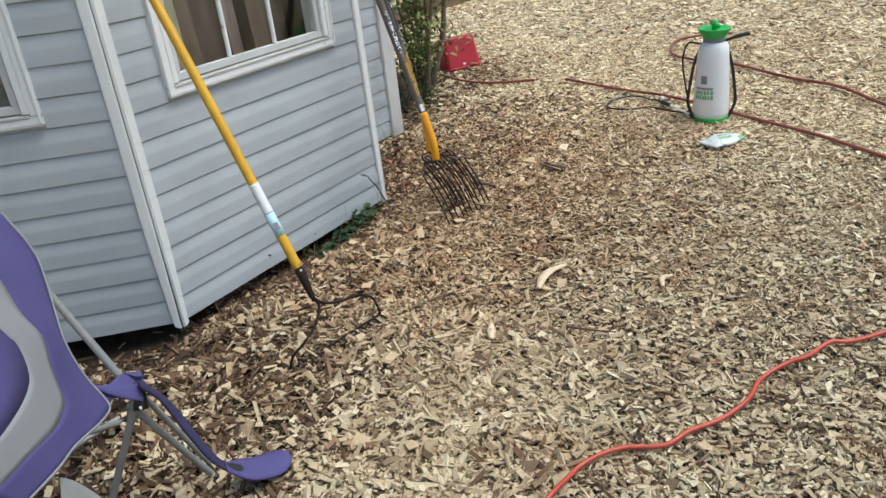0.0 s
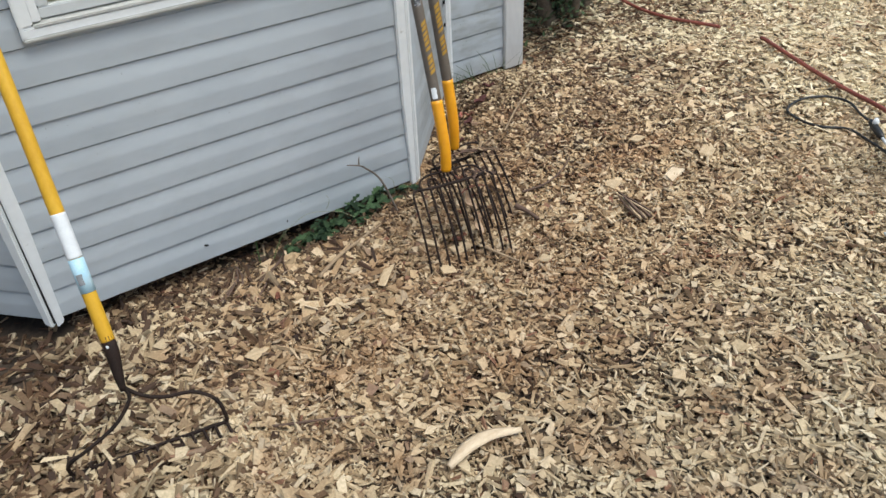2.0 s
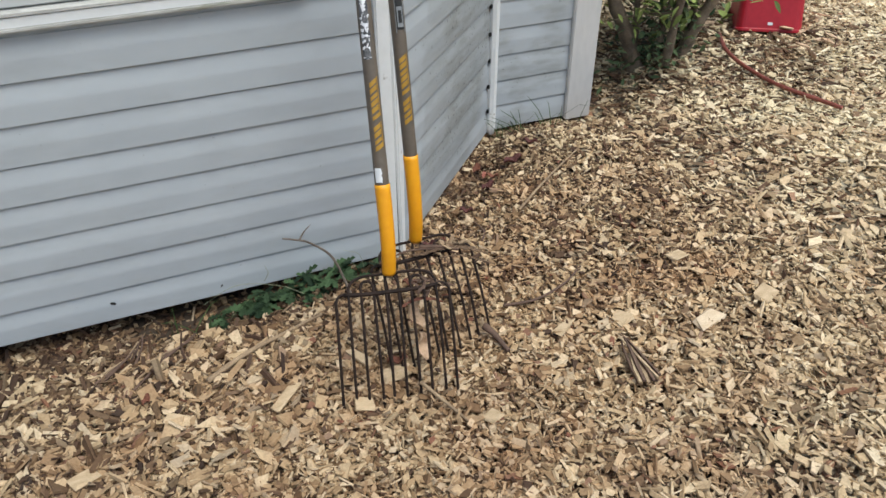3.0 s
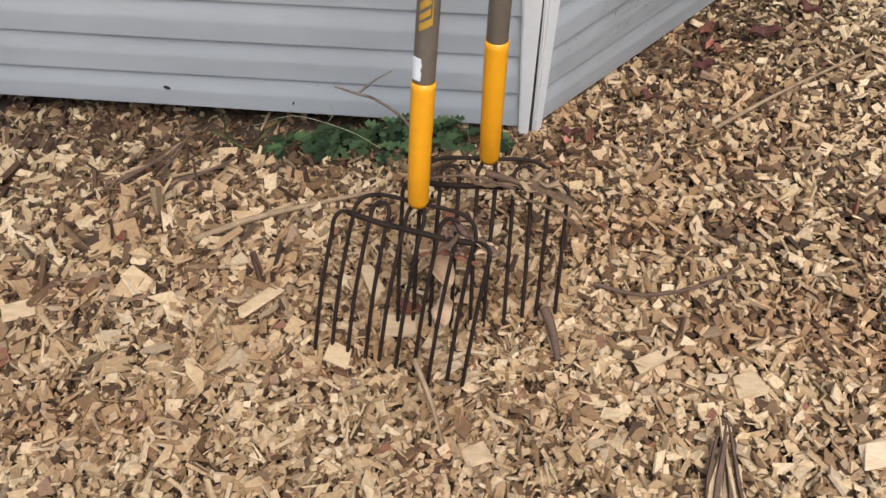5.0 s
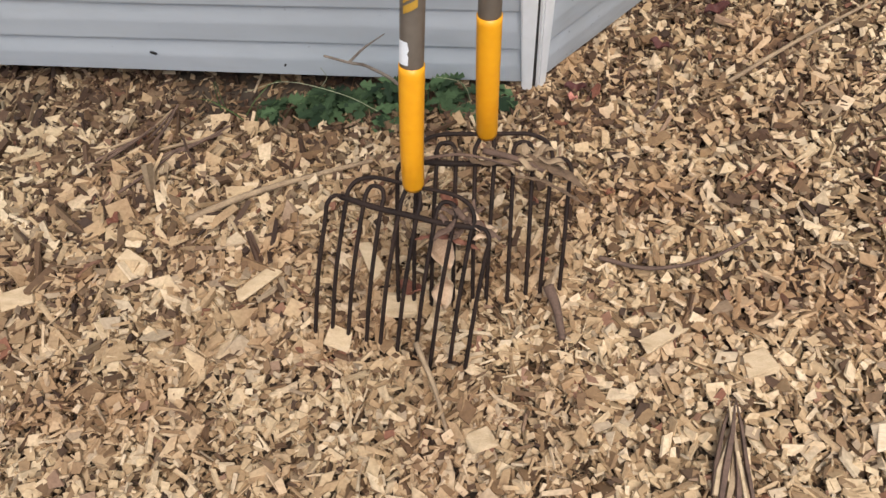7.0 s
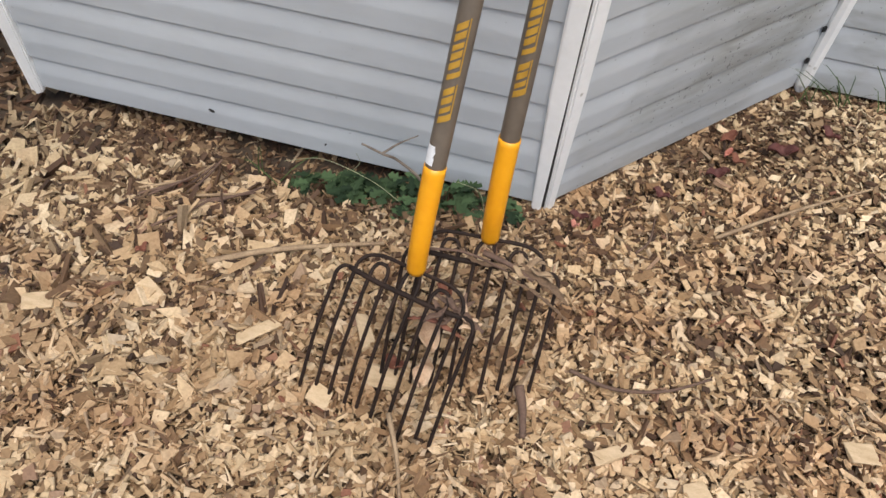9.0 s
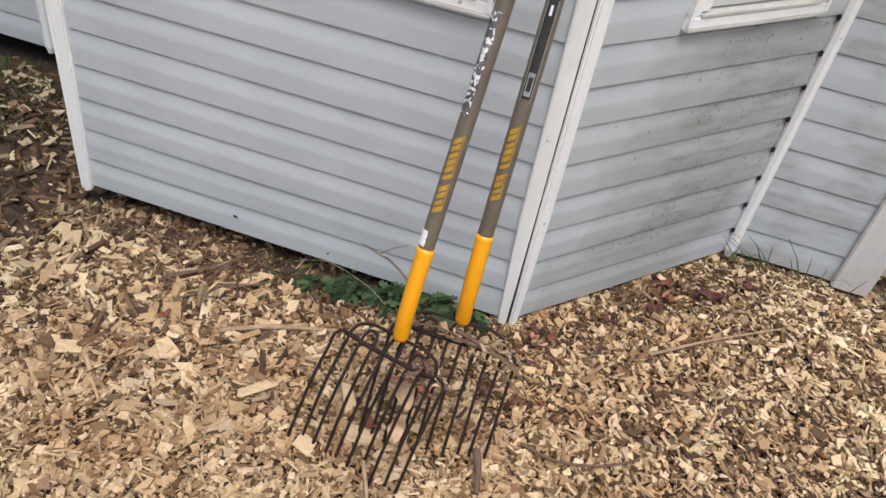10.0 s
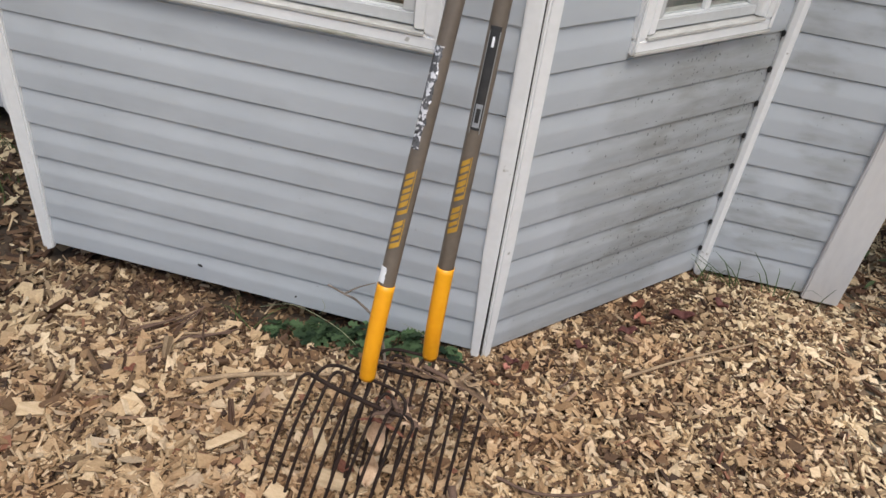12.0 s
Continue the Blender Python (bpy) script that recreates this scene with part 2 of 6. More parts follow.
M_WALL = mottled("bare_sheathing", (0.10, 0.075, 0.05), (0.17, 0.13, 0.09), 5, 0.9, bump=0.3)
M_PLASTER = mottled("brown_interior_wall", (0.31, 0.215, 0.175), (0.36, 0.255, 0.21), 3, 0.8, bump=0.1)
M_ROOF = mottled("grey_roof_felt", (0.13, 0.13, 0.13), (0.22, 0.215, 0.21), 8, 0.9, bump=0.5)
M_CURTAIN = mottled("beige_curtain", (0.36, 0.325, 0.23), (0.50, 0.455, 0.335), 10, 0.9, bump=0.2, stretch=(4, 1, 0.4))
M_CURTAIN_BROWN = mottled("brown_curtain", (0.16, 0.11, 0.075), (0.25, 0.18, 0.13), 10, 0.9, bump=0.2, stretch=(4, 1, 0.4))
M_DRAPE = mottled("red_brown_drape", (0.15, 0.095, 0.078), (0.21, 0.14, 0.118), 6, 0.9, bump=0.2, stretch=(3, 1, 0.4))
M_CURTAIN_ROSE = mottled("rose_curtain", (0.30, 0.20, 0.185), (0.42, 0.31, 0.29), 10, 0.9, bump=0.2, stretch=(4, 1, 0.4))
M_GLASS = glass_material()
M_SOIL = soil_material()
M_CHIPS = chips_material("wood_chips")
M_DARK_CHIPS = chips_material("dark_mulch_and_shade", True)
M_BARK = mottled("pale_bark_strip", (0.55, 0.40, 0.25), (0.78, 0.64, 0.46), 12, 0.8, bump=0.4, stretch=(1, 6, 1))
M_CHUNK = mottled("pale_wood_chunk", (0.42, 0.295, 0.165), (0.64, 0.49, 0.315), 30, 0.8, bump=0.5, stretch=(1, 3, 1))
M_STICK = mottled("weathered_stick", (0.185, 0.122, 0.074), (0.43, 0.312, 0.19), 25, 0.85, bump=0.5)
M_TIMBER = mottled("brown_weathered_timber", (0.13, 0.085, 0.05), (0.24, 0.165, 0.10), 6, 0.85, bump=0.5, stretch=(0.5, 4, 4))
M_TWIG = mottled("grey_brown_twig", (0.075, 0.055, 0.042), (0.26, 0.215, 0.17), 40, 0.85, bump=0.4)
M_DRY_STEM = mottled("dry_grass_stem", (0.22, 0.24, 0.13), (0.40, 0.40, 0.26), 30, 0.8)
M_STICK_DARK = mottled("dark_bark_stick", (0.066, 0.039, 0.027), (0.175, 0.108, 0.076), 25, 0.85, bump=0.5)
M_STEEL = mottled("rusty_black_steel", (0.010, 0.007, 0.006), (0.034, 0.020, 0.015), 30, 0.7, 0.0, bump=0.4)
M_STEEL.node_tree.nodes["Principled BSDF"].inputs["Specular IOR Level"].default_value = 0.2
M_ORANGE = mottled("orange_plastic_sleeve", (0.80, 0.32, 0.008), (0.88, 0.40, 0.012), 8, 0.35, bump=0.05)
M_HANDLE = mottled("grey_brown_fibreglass", (0.108, 0.086, 0.066), (0.158, 0.128, 0.100), 9, 0.4, bump=0.1)
M_PRINT = mottled("yellow_print", (0.36, 0.195, 0.022), (0.50, 0.285, 0.035), 60, 0.5)
M_SILVER = mottled("torn_silver_foil", (0.02, 0.02, 0.022), (0.22, 0.22, 0.23), 60, 0.25, 0.4, bump=1.0, spots=((0.85, 0.85, 0.88), 105, 0.515))
M_BLACK_LABEL = mottled("black_sticker", (0.012, 0.012, 0.012), (0.04, 0.037, 0.036), 40, 0.35, bump=0.1)
M_PAPER = mottled("white_paper_tape", (0.70, 0.71, 0.72), (0.84, 0.85, 0.86), 40, 0.6, bump=0.2)
M_BLUE_PAPER = mottled("pale_blue_label", (0.36, 0.60, 0.74), (0.62, 0.78, 0.84), 30, 0.5, bump=0.1)
M_YELLOW = mottled("yellow_painted_handle", (0.60, 0.32, 0.015), (0.74, 0.43, 0.03), 14, 0.4, bump=0.15, stretch=(1, 1, 0.3))
M_PURPLE = mottled("purple_canvas", (0.054, 0.047, 0.150), (0.084, 0.073, 0.215), 6, 0.85, bump=0.35, fine=420)
M_PURPLE_SHADED = mottled("shaded_purple_strap", (0.022, 0.018, 0.055), (0.040, 0.034, 0.095), 8, 0.9, bump=0.4, fine=500)
M_BAG = mottled("printed_plastic_bag", (0.52, 0.56, 0.54), (0.74, 0.76, 0.75), 26, 0.4, bump=0.4, spots=((0.28, 0.40, 0.27), 22, 0.60))
M_GREY_CLOTH = mottled("grey_canvas", (0.215, 0.218, 0.232), (0.275, 0.278, 0.292), 6, 0.85, bump=0.35, fine=420)
M_PALE_CLOTH = mottled("pale_grey_canvas", (0.30, 0.305, 0.31), (0.38, 0.385, 0.385), 6, 0.85, bump=0.3, fine=420)
M_TUBE = mottled("grey_painted_tube", (0.23, 0.232, 0.228), (0.32, 0.322, 0.315), 12, 0.45, 0.2, bump=0.1)
M_BLACK = mottled("black_plastic", (0.012, 0.012, 0.012), (0.035, 0.034, 0.033), 20, 0.45, bump=0.1)
M_TANK = mottled("milky_white_plastic", (0.84, 0.86, 0.88), (0.89, 0.91, 0.93), 5, 0.4, bump=0.05)
M_GREEN = mottled("bright_green_plastic", (0.025, 0.36, 0.06), (0.045, 0.46, 0.09), 7, 0.35, bump=0.05)
M_GREEN_PRINT = mottled("green_print", (0.18, 0.42, 0.16), (0.24, 0.50, 0.20), 30, 0.5)
M_GREY_PRINT = mottled("grey_print", (0.20, 0.21, 0.22), (0.30, 0.31, 0.32), 30, 0.5)
M_HOSE = mottled("brick_red_rubber_hose", (0.17, 0.042, 0.030), (0.30, 0.090, 0.064), 6, 0.5, bump=0.2)
M_CORD = mottled("orange_red_cord", (0.38, 0.050, 0.030), (0.50, 0.088, 0.050), 6, 0.4, bump=0.1)
M_RED = mottled("red_plastic", (0.30, 0.008, 0.018), (0.42, 0.016, 0.028), 5, 0.4, bump=0.1)
M_TRUNK = mottled("brown_shrub_bark", (0.10, 0.076, 0.055), (0.28, 0.215, 0.15), 18, 0.9, bump=0.8)
M_LEAF = leaf_material("shrub_leaf", (0.06, 0.095, 0.028), (0.25, 0.30, 0.085))
M_LEAF_DARK = leaf_material("shaded_shoot_leaf", (0.030, 0.052, 0.024), (0.125, 0.170, 0.080))
M_WEED = leaf_material("weed_leaf", (0.010, 0.023, 0.010), (0.052, 0.088, 0.038), True)
M_DARK_GRASS = leaf_material("dark_grass_blade", (0.025, 0.050, 0.018), (0.065, 0.105, 0.035), True)
M_DEAD = mottled("dry_leaf", (0.40, 0.25, 0.15), (0.72, 0.53, 0.36), 45, 0.8, bump=0.5)
M_BROWN_LEAF = mottled("brown_rotting_leaf", (0.070, 0.042, 0.025), (0.235, 0.150, 0.088), 35, 0.85, bump=0.6, stretch=(1, 4, 1))
M_PINK_LEAF = mottled("pink_faded_leaf", (0.36, 0.12, 0.085), (0.58, 0.26, 0.20), 40, 0.8, bump=0.4)
M_WINE_LEAF = mottled("dark_wine_leaf", (0.060, 0.018, 0.016), (0.13, 0.040, 0.032), 30, 0.7, bump=0.4)
M_RUST_LEAF = mottled("red_brown_leaf", (0.13, 0.045, 0.028), (0.24, 0.095, 0.055), 30, 0.8, bump=0.4)

# ---- building blocks ----


def link_bm(name, bm, mat, smooth=False):
    me = bpy.data.meshes.new(name)
    bmesh.ops.recalc_face_normals(bm, faces=bm.faces[:])
    bm.to_mesh(me)
    bm.free()
    for p in me.polygons:
        p.use_smooth = smooth
    me.materials.append(mat)
    return new(name, me)


def part(name, bm, mat, parent, label="", smooth=False):
    ob = link_bm(name, bm, mat, smooth)
    ob.parent = parent
    ob.matrix_parent_inverse = parent.matrix_world.inverted()
    return tagged(ob, label) if label else ob


def thing(name, place, label, category, group="", kind=""):
    ob = new(name)
    ob.empty_display_size = 0.05
    ob.location = place
    bpy.context.view_layer.update()
    return tagged(ob, label, category, group, kind)


def box(bm, lo, hi, m=None, bevel=0.0):
    v = [bm.verts.new((x, y, z)) for x in (lo[0], hi[0]) for y in (lo[1], hi[1]) for z in (lo[2], hi[2])]
    f = [bm.faces.new([v[i] for i in q]) for q in ((0, 1, 3, 2), (4, 6, 7, 5), (0, 4, 5, 1), (2, 3, 7, 6), (0, 2, 6, 4), (1, 5, 7, 3))]
    if bevel:
        r = bmesh.ops.bevel(bm, geom=list({e for q in f for e in q.edges}), offset=bevel, segments=2, affect='EDGES')
        v = list({w for q in r["faces"] for w in q.verts} | {w for w in v if w.is_valid})
    if m is not None:
        for w in v:
            w.co = m @ w.co
    return v


def smooth_path(points, per=6):
    """A smooth line through points (Catmull-Rom)."""
    p = [Vector(q) for q in points]
    p = [p[0] * 2 - p[1]] + p + [p[-1] * 2 - p[-2]]
    out = []
    for i in range(1, len(p) - 2):
        a, b, c, d = p[i - 1:i + 3]
        for k in range(per):
            t = k / per
            out.append(0.5 * ((2 * b) + (c - a) * t + (2 * a - 5 * b + 4 * c - d) * t * t + (3 * b - a - 3 * c + d) * t ** 3))
    out.append(p[-2])
    return out


def tube(bm, pts, radius, sides=10, flat=1.0, caps=True):
    """A round bar along pts; radius is a number or one for each point."""
    pts = [Vector(p) for p in pts]
    radii = [radius] * len(pts) if isinstance(radius, (int, float)) else list(radius)
    for end in (0, -1):
        nxt = 1 if end == 0 else -2
        gap = (pts[nxt] - pts[end]).length
        if caps and gap > 3 * radii[end]:
            f = 0.25 * radii[end] / gap
            q, rq = pts[end].lerp(pts[nxt], f), radii[end] + (radii[nxt] - radii[end]) * f
            k = 1 if end == 0 else len(pts) - 1
            pts.insert(k, q), radii.insert(k, rq)
    rings, side = [], None
    for i, p in enumerate(pts):
        d = (pts[min(i + 1, len(pts) - 1)] - pts[max(i - 1, 0)]).normalized()
        if side is None:
            side = d.orthogonal().normalized()
        side = (side - d * side.dot(d)).normalized()
        up = d.cross(side)
        rings.append([bm.verts.new(p + (side * math.cos(a) + up * math.sin(a) * flat) * radii[i]) for a in [2 * math.pi * k / sides for k in range(sides)]])
    for a, b in zip(rings, rings[1:]):
        for k in range(sides):
            bm.faces.new((a[k], a[(k + 1) % sides], b[(k + 1) % sides], b[k]))
    if caps:
        bm.faces.new(rings[0][::-1]), bm.faces.new(rings[-1])
    return rings


def lathe(bm, profile, sides=40, squash=1.0):
    rings = []
    for r, z in profile:
        rings.append([bm.verts.new((r * math.cos(2 * math.pi * k / sides), squash * r * math.sin(2 * math.pi * k / sides), z)) for k in range(sides)])
    for a, b in zip(rings, rings[1:]):
        for k in range(sides):
            bm.faces.new((a[k], a[(k + 1) % sides], b[(k + 1) % sides], b[k]))
    bm.faces.new(rings[0][::-1]), bm.faces.new(rings[-1])


def sheet(bm, f, nu, nv, thick):
    """A cloth or leaf of some thickness: f(u, v) gives its places, u and v from 0 to 1."""
    g = [[Vector(f(i / nu, j / nv)) for j in range(nv + 1)] for i in range(nu + 1)]
    nrm = [[None] * (nv + 1) for _ in range(nu + 1)]
    for i in range(nu + 1):
        for j in range(nv + 1):
            a = g[min(i + 1, nu)][j] - g[max(i - 1, 0)][j]
            b = g[i][min(j + 1, nv)] - g[i][max(j - 1, 0)]
            c = a.cross(b)
            nrm[i][j] = c.normalized() if c.length > 1e-12 else Vector((0, 0, 1))
    top = [[bm.verts.new(g[i][j] + nrm[i][j] * thick / 2) for j in range(nv + 1)] for i in range(nu + 1)]
    low = [[bm.verts.new(g[i][j] - nrm[i][j] * thick / 2) for j in range(nv + 1)] for i in range(nu + 1)]
    for i in range(nu):
        for j in range(nv):
            bm.faces.new((top[i][j], top[i + 1][j], top[i + 1][j + 1], top[i][j + 1]))
            bm.faces.new((low[i][j], low[i][j + 1], low[i + 1][j + 1], low[i + 1][j]))
    for i in range(nu):
        for j in (0, nv):
            bm.faces.new((top[i][j], low[i][j], low[i + 1][j], top[i + 1][j]))
    for j in range(nv):
        for i in (0, nu):
            bm.faces.new((top[i][j], top[i][j + 1], low[i][j + 1], low[i][j]))


# ---- the plan ----
BAY_A, BAY_B = Vector((0.0, 0.0)), Vector((1.33, 0.0))
BAY_C, BAY_D = Vector((1.925, 0.63)), Vector((-0.595, 0.63))
HOUSE_R, HOUSE_L, HOUSE_BACK = 2.36, -3.2, 4.2
LAP, SKIRT = 0.1016, 0.05
COURSES = 21
FACE_LINE = [Vector((HOUSE_L, 0.63)), BAY_D, BAY_A, BAY_B, BAY_C, Vector((HOUSE_R, 0.63)), Vector((HOUSE_R, HOUSE_BACK))]


def step(a, b, x):
    t = np.clip((x - a) / (b - a), 0, 1)
    return t * t * (3 - 2 * t)


def wall_distance(x, y):
    d = np.full(np.shape(x), 99.0)
    for a, b in zip(FACE_LINE, FACE_LINE[1:]):
        u = b - a
        t = np.clip(((x - a.x) * u.x + (y - a.y) * u.y) / u.length_squared, 0, 1)
        d = np.minimum(d, np.hypot(x - a.x - t * u.x, y - a.y - t * u.y))
    return d


def inside_house(x, y):
    """Behind the line of the walls."""
    bay = (y > 0) & (y <= 0.63) & (x > BAY_A.x - 0.595 * y / 0.63) & (x < BAY_B.x + 0.595 * y / 0.63)
    return bay | ((y > 0.63) & (x > HOUSE_L) & (x < HOUSE_R))


def ground_height(x, y):
    x, y = np.asarray(x, float), np.asarray(y, float)
    cx, cy = np.clip(x, -2.5, 4.0), np.clip(y, -4.0, 3.0)
    open_ground = 0.048 + 0.0560 * cx - 0.0229 * cy + 0.010 * step(1.4, 2.4, x)
    open_ground = open_ground + 0.012 * np.sin(2.1 * x + 0.7 * y) * np.sin(1.7 * y - 0.6 * x + 1.0) + 0.007 * np.sin(5.3 * x + 1.3) * np.sin(4.7 * y + 0.4)
    foot = -0.062 + 0.036 * step(-0.20, 0.05, x) + 0.054 * step(0.70, 1.25, x)
    d = np.where(inside_house(x, y), 0.0, wall_distance(x, y))
    return foot + (open_ground - foot) * step(0.03, 0.44, d)


def on_ground(x, y, up=0.0):
    return Vector((x, y, float(ground_height(x, y)) + up))


# ---- ground: one sheet to the horizon, chips on it ----
def build_ground():
    def axis(lo, hi):
        mid = np.arange(lo, hi, 0.05)
        out = np.cumsum(np.geomspace(0.08, 14, 34))
        return np.concatenate([(lo - out)[::-1], mid, hi + out])
    xs, ys = axis(-2.6, 5.0), axis(-3.4, 3.0)
    X, Y = np.meshgrid(xs, ys, indexing="ij")
    Z = ground_height(X, Y)
    v = np.stack([X, Y, Z], -1).reshape(-1, 3)
    nx, ny = len(xs), len(ys)
    i, j = np.meshgrid(np.arange(nx - 1), np.arange(ny - 1), indexing="ij")
    a = (i * ny + j).ravel()
    f = np.stack([a, a + ny, a + ny + 1, a + 1], -1)
    me = bpy.data.meshes.new("ground")
    me.from_pydata(v.tolist(), [], f.tolist())
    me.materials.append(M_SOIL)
    for p in me.polygons:
        p.use_smooth = True
    tagged(new("ground", me), "dark mulch ground sloping gently beside the house", "ground", kind="structure")


def chip_field(rng, n, region, size, sliver, up, loose=0.24, tilt=0.33):
    """Boxes with uneven corners, thrown over a stretch of ground: vertices and faces as arrays."""
    x0, x1, y0, y1 = region
    x, y = rng.uniform(x0, x1, n), rng.uniform(y0, y1, n)
    d = np.where(inside_house(x, y), -1.0, 1.0) * wall_distance(x, y)
    beside = (x < -0.02) & (y > -0.20 + 0.3 * np.minimum(x, 0))
    keep = (d > -0.10) & (rng.random(n) < np.where((d < 0.0) & (x < 0.05), 0.08, 1.0)) & (rng.random(n) < np.where(d < 0.10, np.where(x < -0.02, 0.34, 0.92), np.where((x < -0.04) & (d < 0.26), 0.22, np.where(beside, 0.26, 1.0))))
    rim = np.minimum(np.minimum(x + 2.6, 8.2 - x), np.minimum(y + 5.0, 4.6 - y))
    keep &= rng.random(n) < np.where((x > 0.50) & (x < 1.27) & (y > -0.085), 0.30, 1.0)
    keep &= rng.random(n) < step(-0.1, 0.7, rim + 0.3 * np.sin(3.1 * x + 1.7 * y) * np.sin(2.3 * y - x))
    x, y = x[keep], y[keep]
    n = len(x)
    thin = rng.random(n) < sliver
    length = size * np.exp(np.clip(rng.normal(0, 0.46, n), -0.75, 0.88)) * np.where(thin, 1.75, 1.0)
    width = length * np.where(thin, rng.uniform(0.14, 0.27, n), rng.uniform(0.45, 0.90, n))
    tall = np.where(thin, width * rng.uniform(0.35, 0.8, n), np.clip(rng.normal(0.0040, 0.0016, n), 0.0016, 0.009))
    c = np.array([[sx, sy, sz] for sx in (-1, 1) for sy in (-1, 1) for sz in (-1, 1)], float) / 2
    P = c[None] * np.stack([length, width, tall], -1)[:, None]
    P[:, :, 0] += P[:, :, 1] * rng.normal(0, 0.35, n)[:, None] + length[:, None] * np.repeat(rng.normal(0, 0.05, (n, 4)), 2, axis=1)
    P[:, :, 1] += width[:, None] * np.repeat(rng.normal(0, 0.09, (n, 4)), 2, axis=1)
    P[:, 4:, 1] *= np.where(rng.random(n) < 0.55, rng.uniform(0.30, 0.95, n), 1.0)[:, None]
    P[:, :, 2] += (P[:, :, 0] ** 2) * rng.normal(0, 1.2, n)[:, None] + P[:, :, 0] * P[:, :, 1] * rng.normal(0, 6.0, n)[:, None]
    steep = np.where(rng.random(n) < loose, 2.4, 1.0)
    yaw, pitch, roll = rng.uniform(0, 2 * np.pi, n), rng.normal(0, tilt, n) * steep, rng.normal(0, tilt * 1.3, n) * steep
    pitch, roll = np.clip(pitch, -0.8, 0.8), np.clip(roll, -0.95, 0.95)
    cr, sr = np.cos(roll), np.sin(roll)
    P = np.stack([P[..., 0], P[..., 1] * cr[:, None] - P[..., 2] * sr[:, None], P[..., 1] * sr[:, None] + P[..., 2] * cr[:, None]], -1)
    cp, sp = np.cos(pitch), np.sin(pitch)
    P = np.stack([P[..., 0] * cp[:, None] + P[..., 2] * sp[:, None], P[..., 1], -P[..., 0] * sp[:, None] + P[..., 2] * cp[:, None]], -1)
    cy, sy = np.cos(yaw), np.sin(yaw)
    P = np.stack([P[..., 0] * cy[:, None] - P[..., 1] * sy[:, None], P[..., 0] * sy[:, None] + P[..., 1] * cy[:, None], P[..., 2]], -1)
    lift = rng.random(n) ** 1.3 * up * np.where(wall_distance(x, y) < 0.06, 0.35, 1.0)
    P += np.stack([x, y, ground_height(x, y) + lift], -1)[:, None]
    # rotted mulch lies along the left of the bay; dark chips also add shade there, under the chair and by the shrub;
    # fresh chips cover the rest
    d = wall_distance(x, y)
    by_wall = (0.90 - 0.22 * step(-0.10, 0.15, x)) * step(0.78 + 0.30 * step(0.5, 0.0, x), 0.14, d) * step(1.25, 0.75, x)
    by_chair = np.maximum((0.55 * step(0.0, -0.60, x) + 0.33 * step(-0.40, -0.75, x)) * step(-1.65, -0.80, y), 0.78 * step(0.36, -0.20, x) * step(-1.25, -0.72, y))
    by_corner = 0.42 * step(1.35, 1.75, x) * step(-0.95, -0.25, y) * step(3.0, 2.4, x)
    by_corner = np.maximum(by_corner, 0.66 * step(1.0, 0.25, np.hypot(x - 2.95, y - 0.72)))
    # low chips are darkened so the gaps between chips read as shade
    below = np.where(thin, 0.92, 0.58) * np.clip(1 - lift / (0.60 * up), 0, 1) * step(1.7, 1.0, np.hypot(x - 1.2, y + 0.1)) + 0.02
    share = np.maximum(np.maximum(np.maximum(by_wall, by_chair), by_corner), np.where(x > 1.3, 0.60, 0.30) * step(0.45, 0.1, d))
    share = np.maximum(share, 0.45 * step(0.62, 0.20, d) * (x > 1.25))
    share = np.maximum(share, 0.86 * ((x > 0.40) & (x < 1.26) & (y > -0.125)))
    # beside the bay's flank more dark chips put deep shade over the mulch
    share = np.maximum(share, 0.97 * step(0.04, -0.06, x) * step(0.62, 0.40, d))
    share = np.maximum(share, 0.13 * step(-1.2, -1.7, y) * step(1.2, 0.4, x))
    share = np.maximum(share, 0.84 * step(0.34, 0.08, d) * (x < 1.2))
    # dark litter lies against the foot of the angled wall
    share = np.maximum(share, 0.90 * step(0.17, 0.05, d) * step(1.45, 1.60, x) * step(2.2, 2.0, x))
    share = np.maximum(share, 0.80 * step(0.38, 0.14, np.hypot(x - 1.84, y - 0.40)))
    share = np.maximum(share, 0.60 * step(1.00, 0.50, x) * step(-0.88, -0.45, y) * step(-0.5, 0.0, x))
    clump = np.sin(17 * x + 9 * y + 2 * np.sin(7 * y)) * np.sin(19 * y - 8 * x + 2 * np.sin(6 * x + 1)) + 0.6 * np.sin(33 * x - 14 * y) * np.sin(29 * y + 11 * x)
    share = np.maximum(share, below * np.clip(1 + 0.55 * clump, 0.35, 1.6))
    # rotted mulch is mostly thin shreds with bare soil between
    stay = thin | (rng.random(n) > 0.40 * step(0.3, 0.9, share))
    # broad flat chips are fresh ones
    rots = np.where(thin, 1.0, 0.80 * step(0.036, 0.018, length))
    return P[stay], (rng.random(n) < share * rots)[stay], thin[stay]


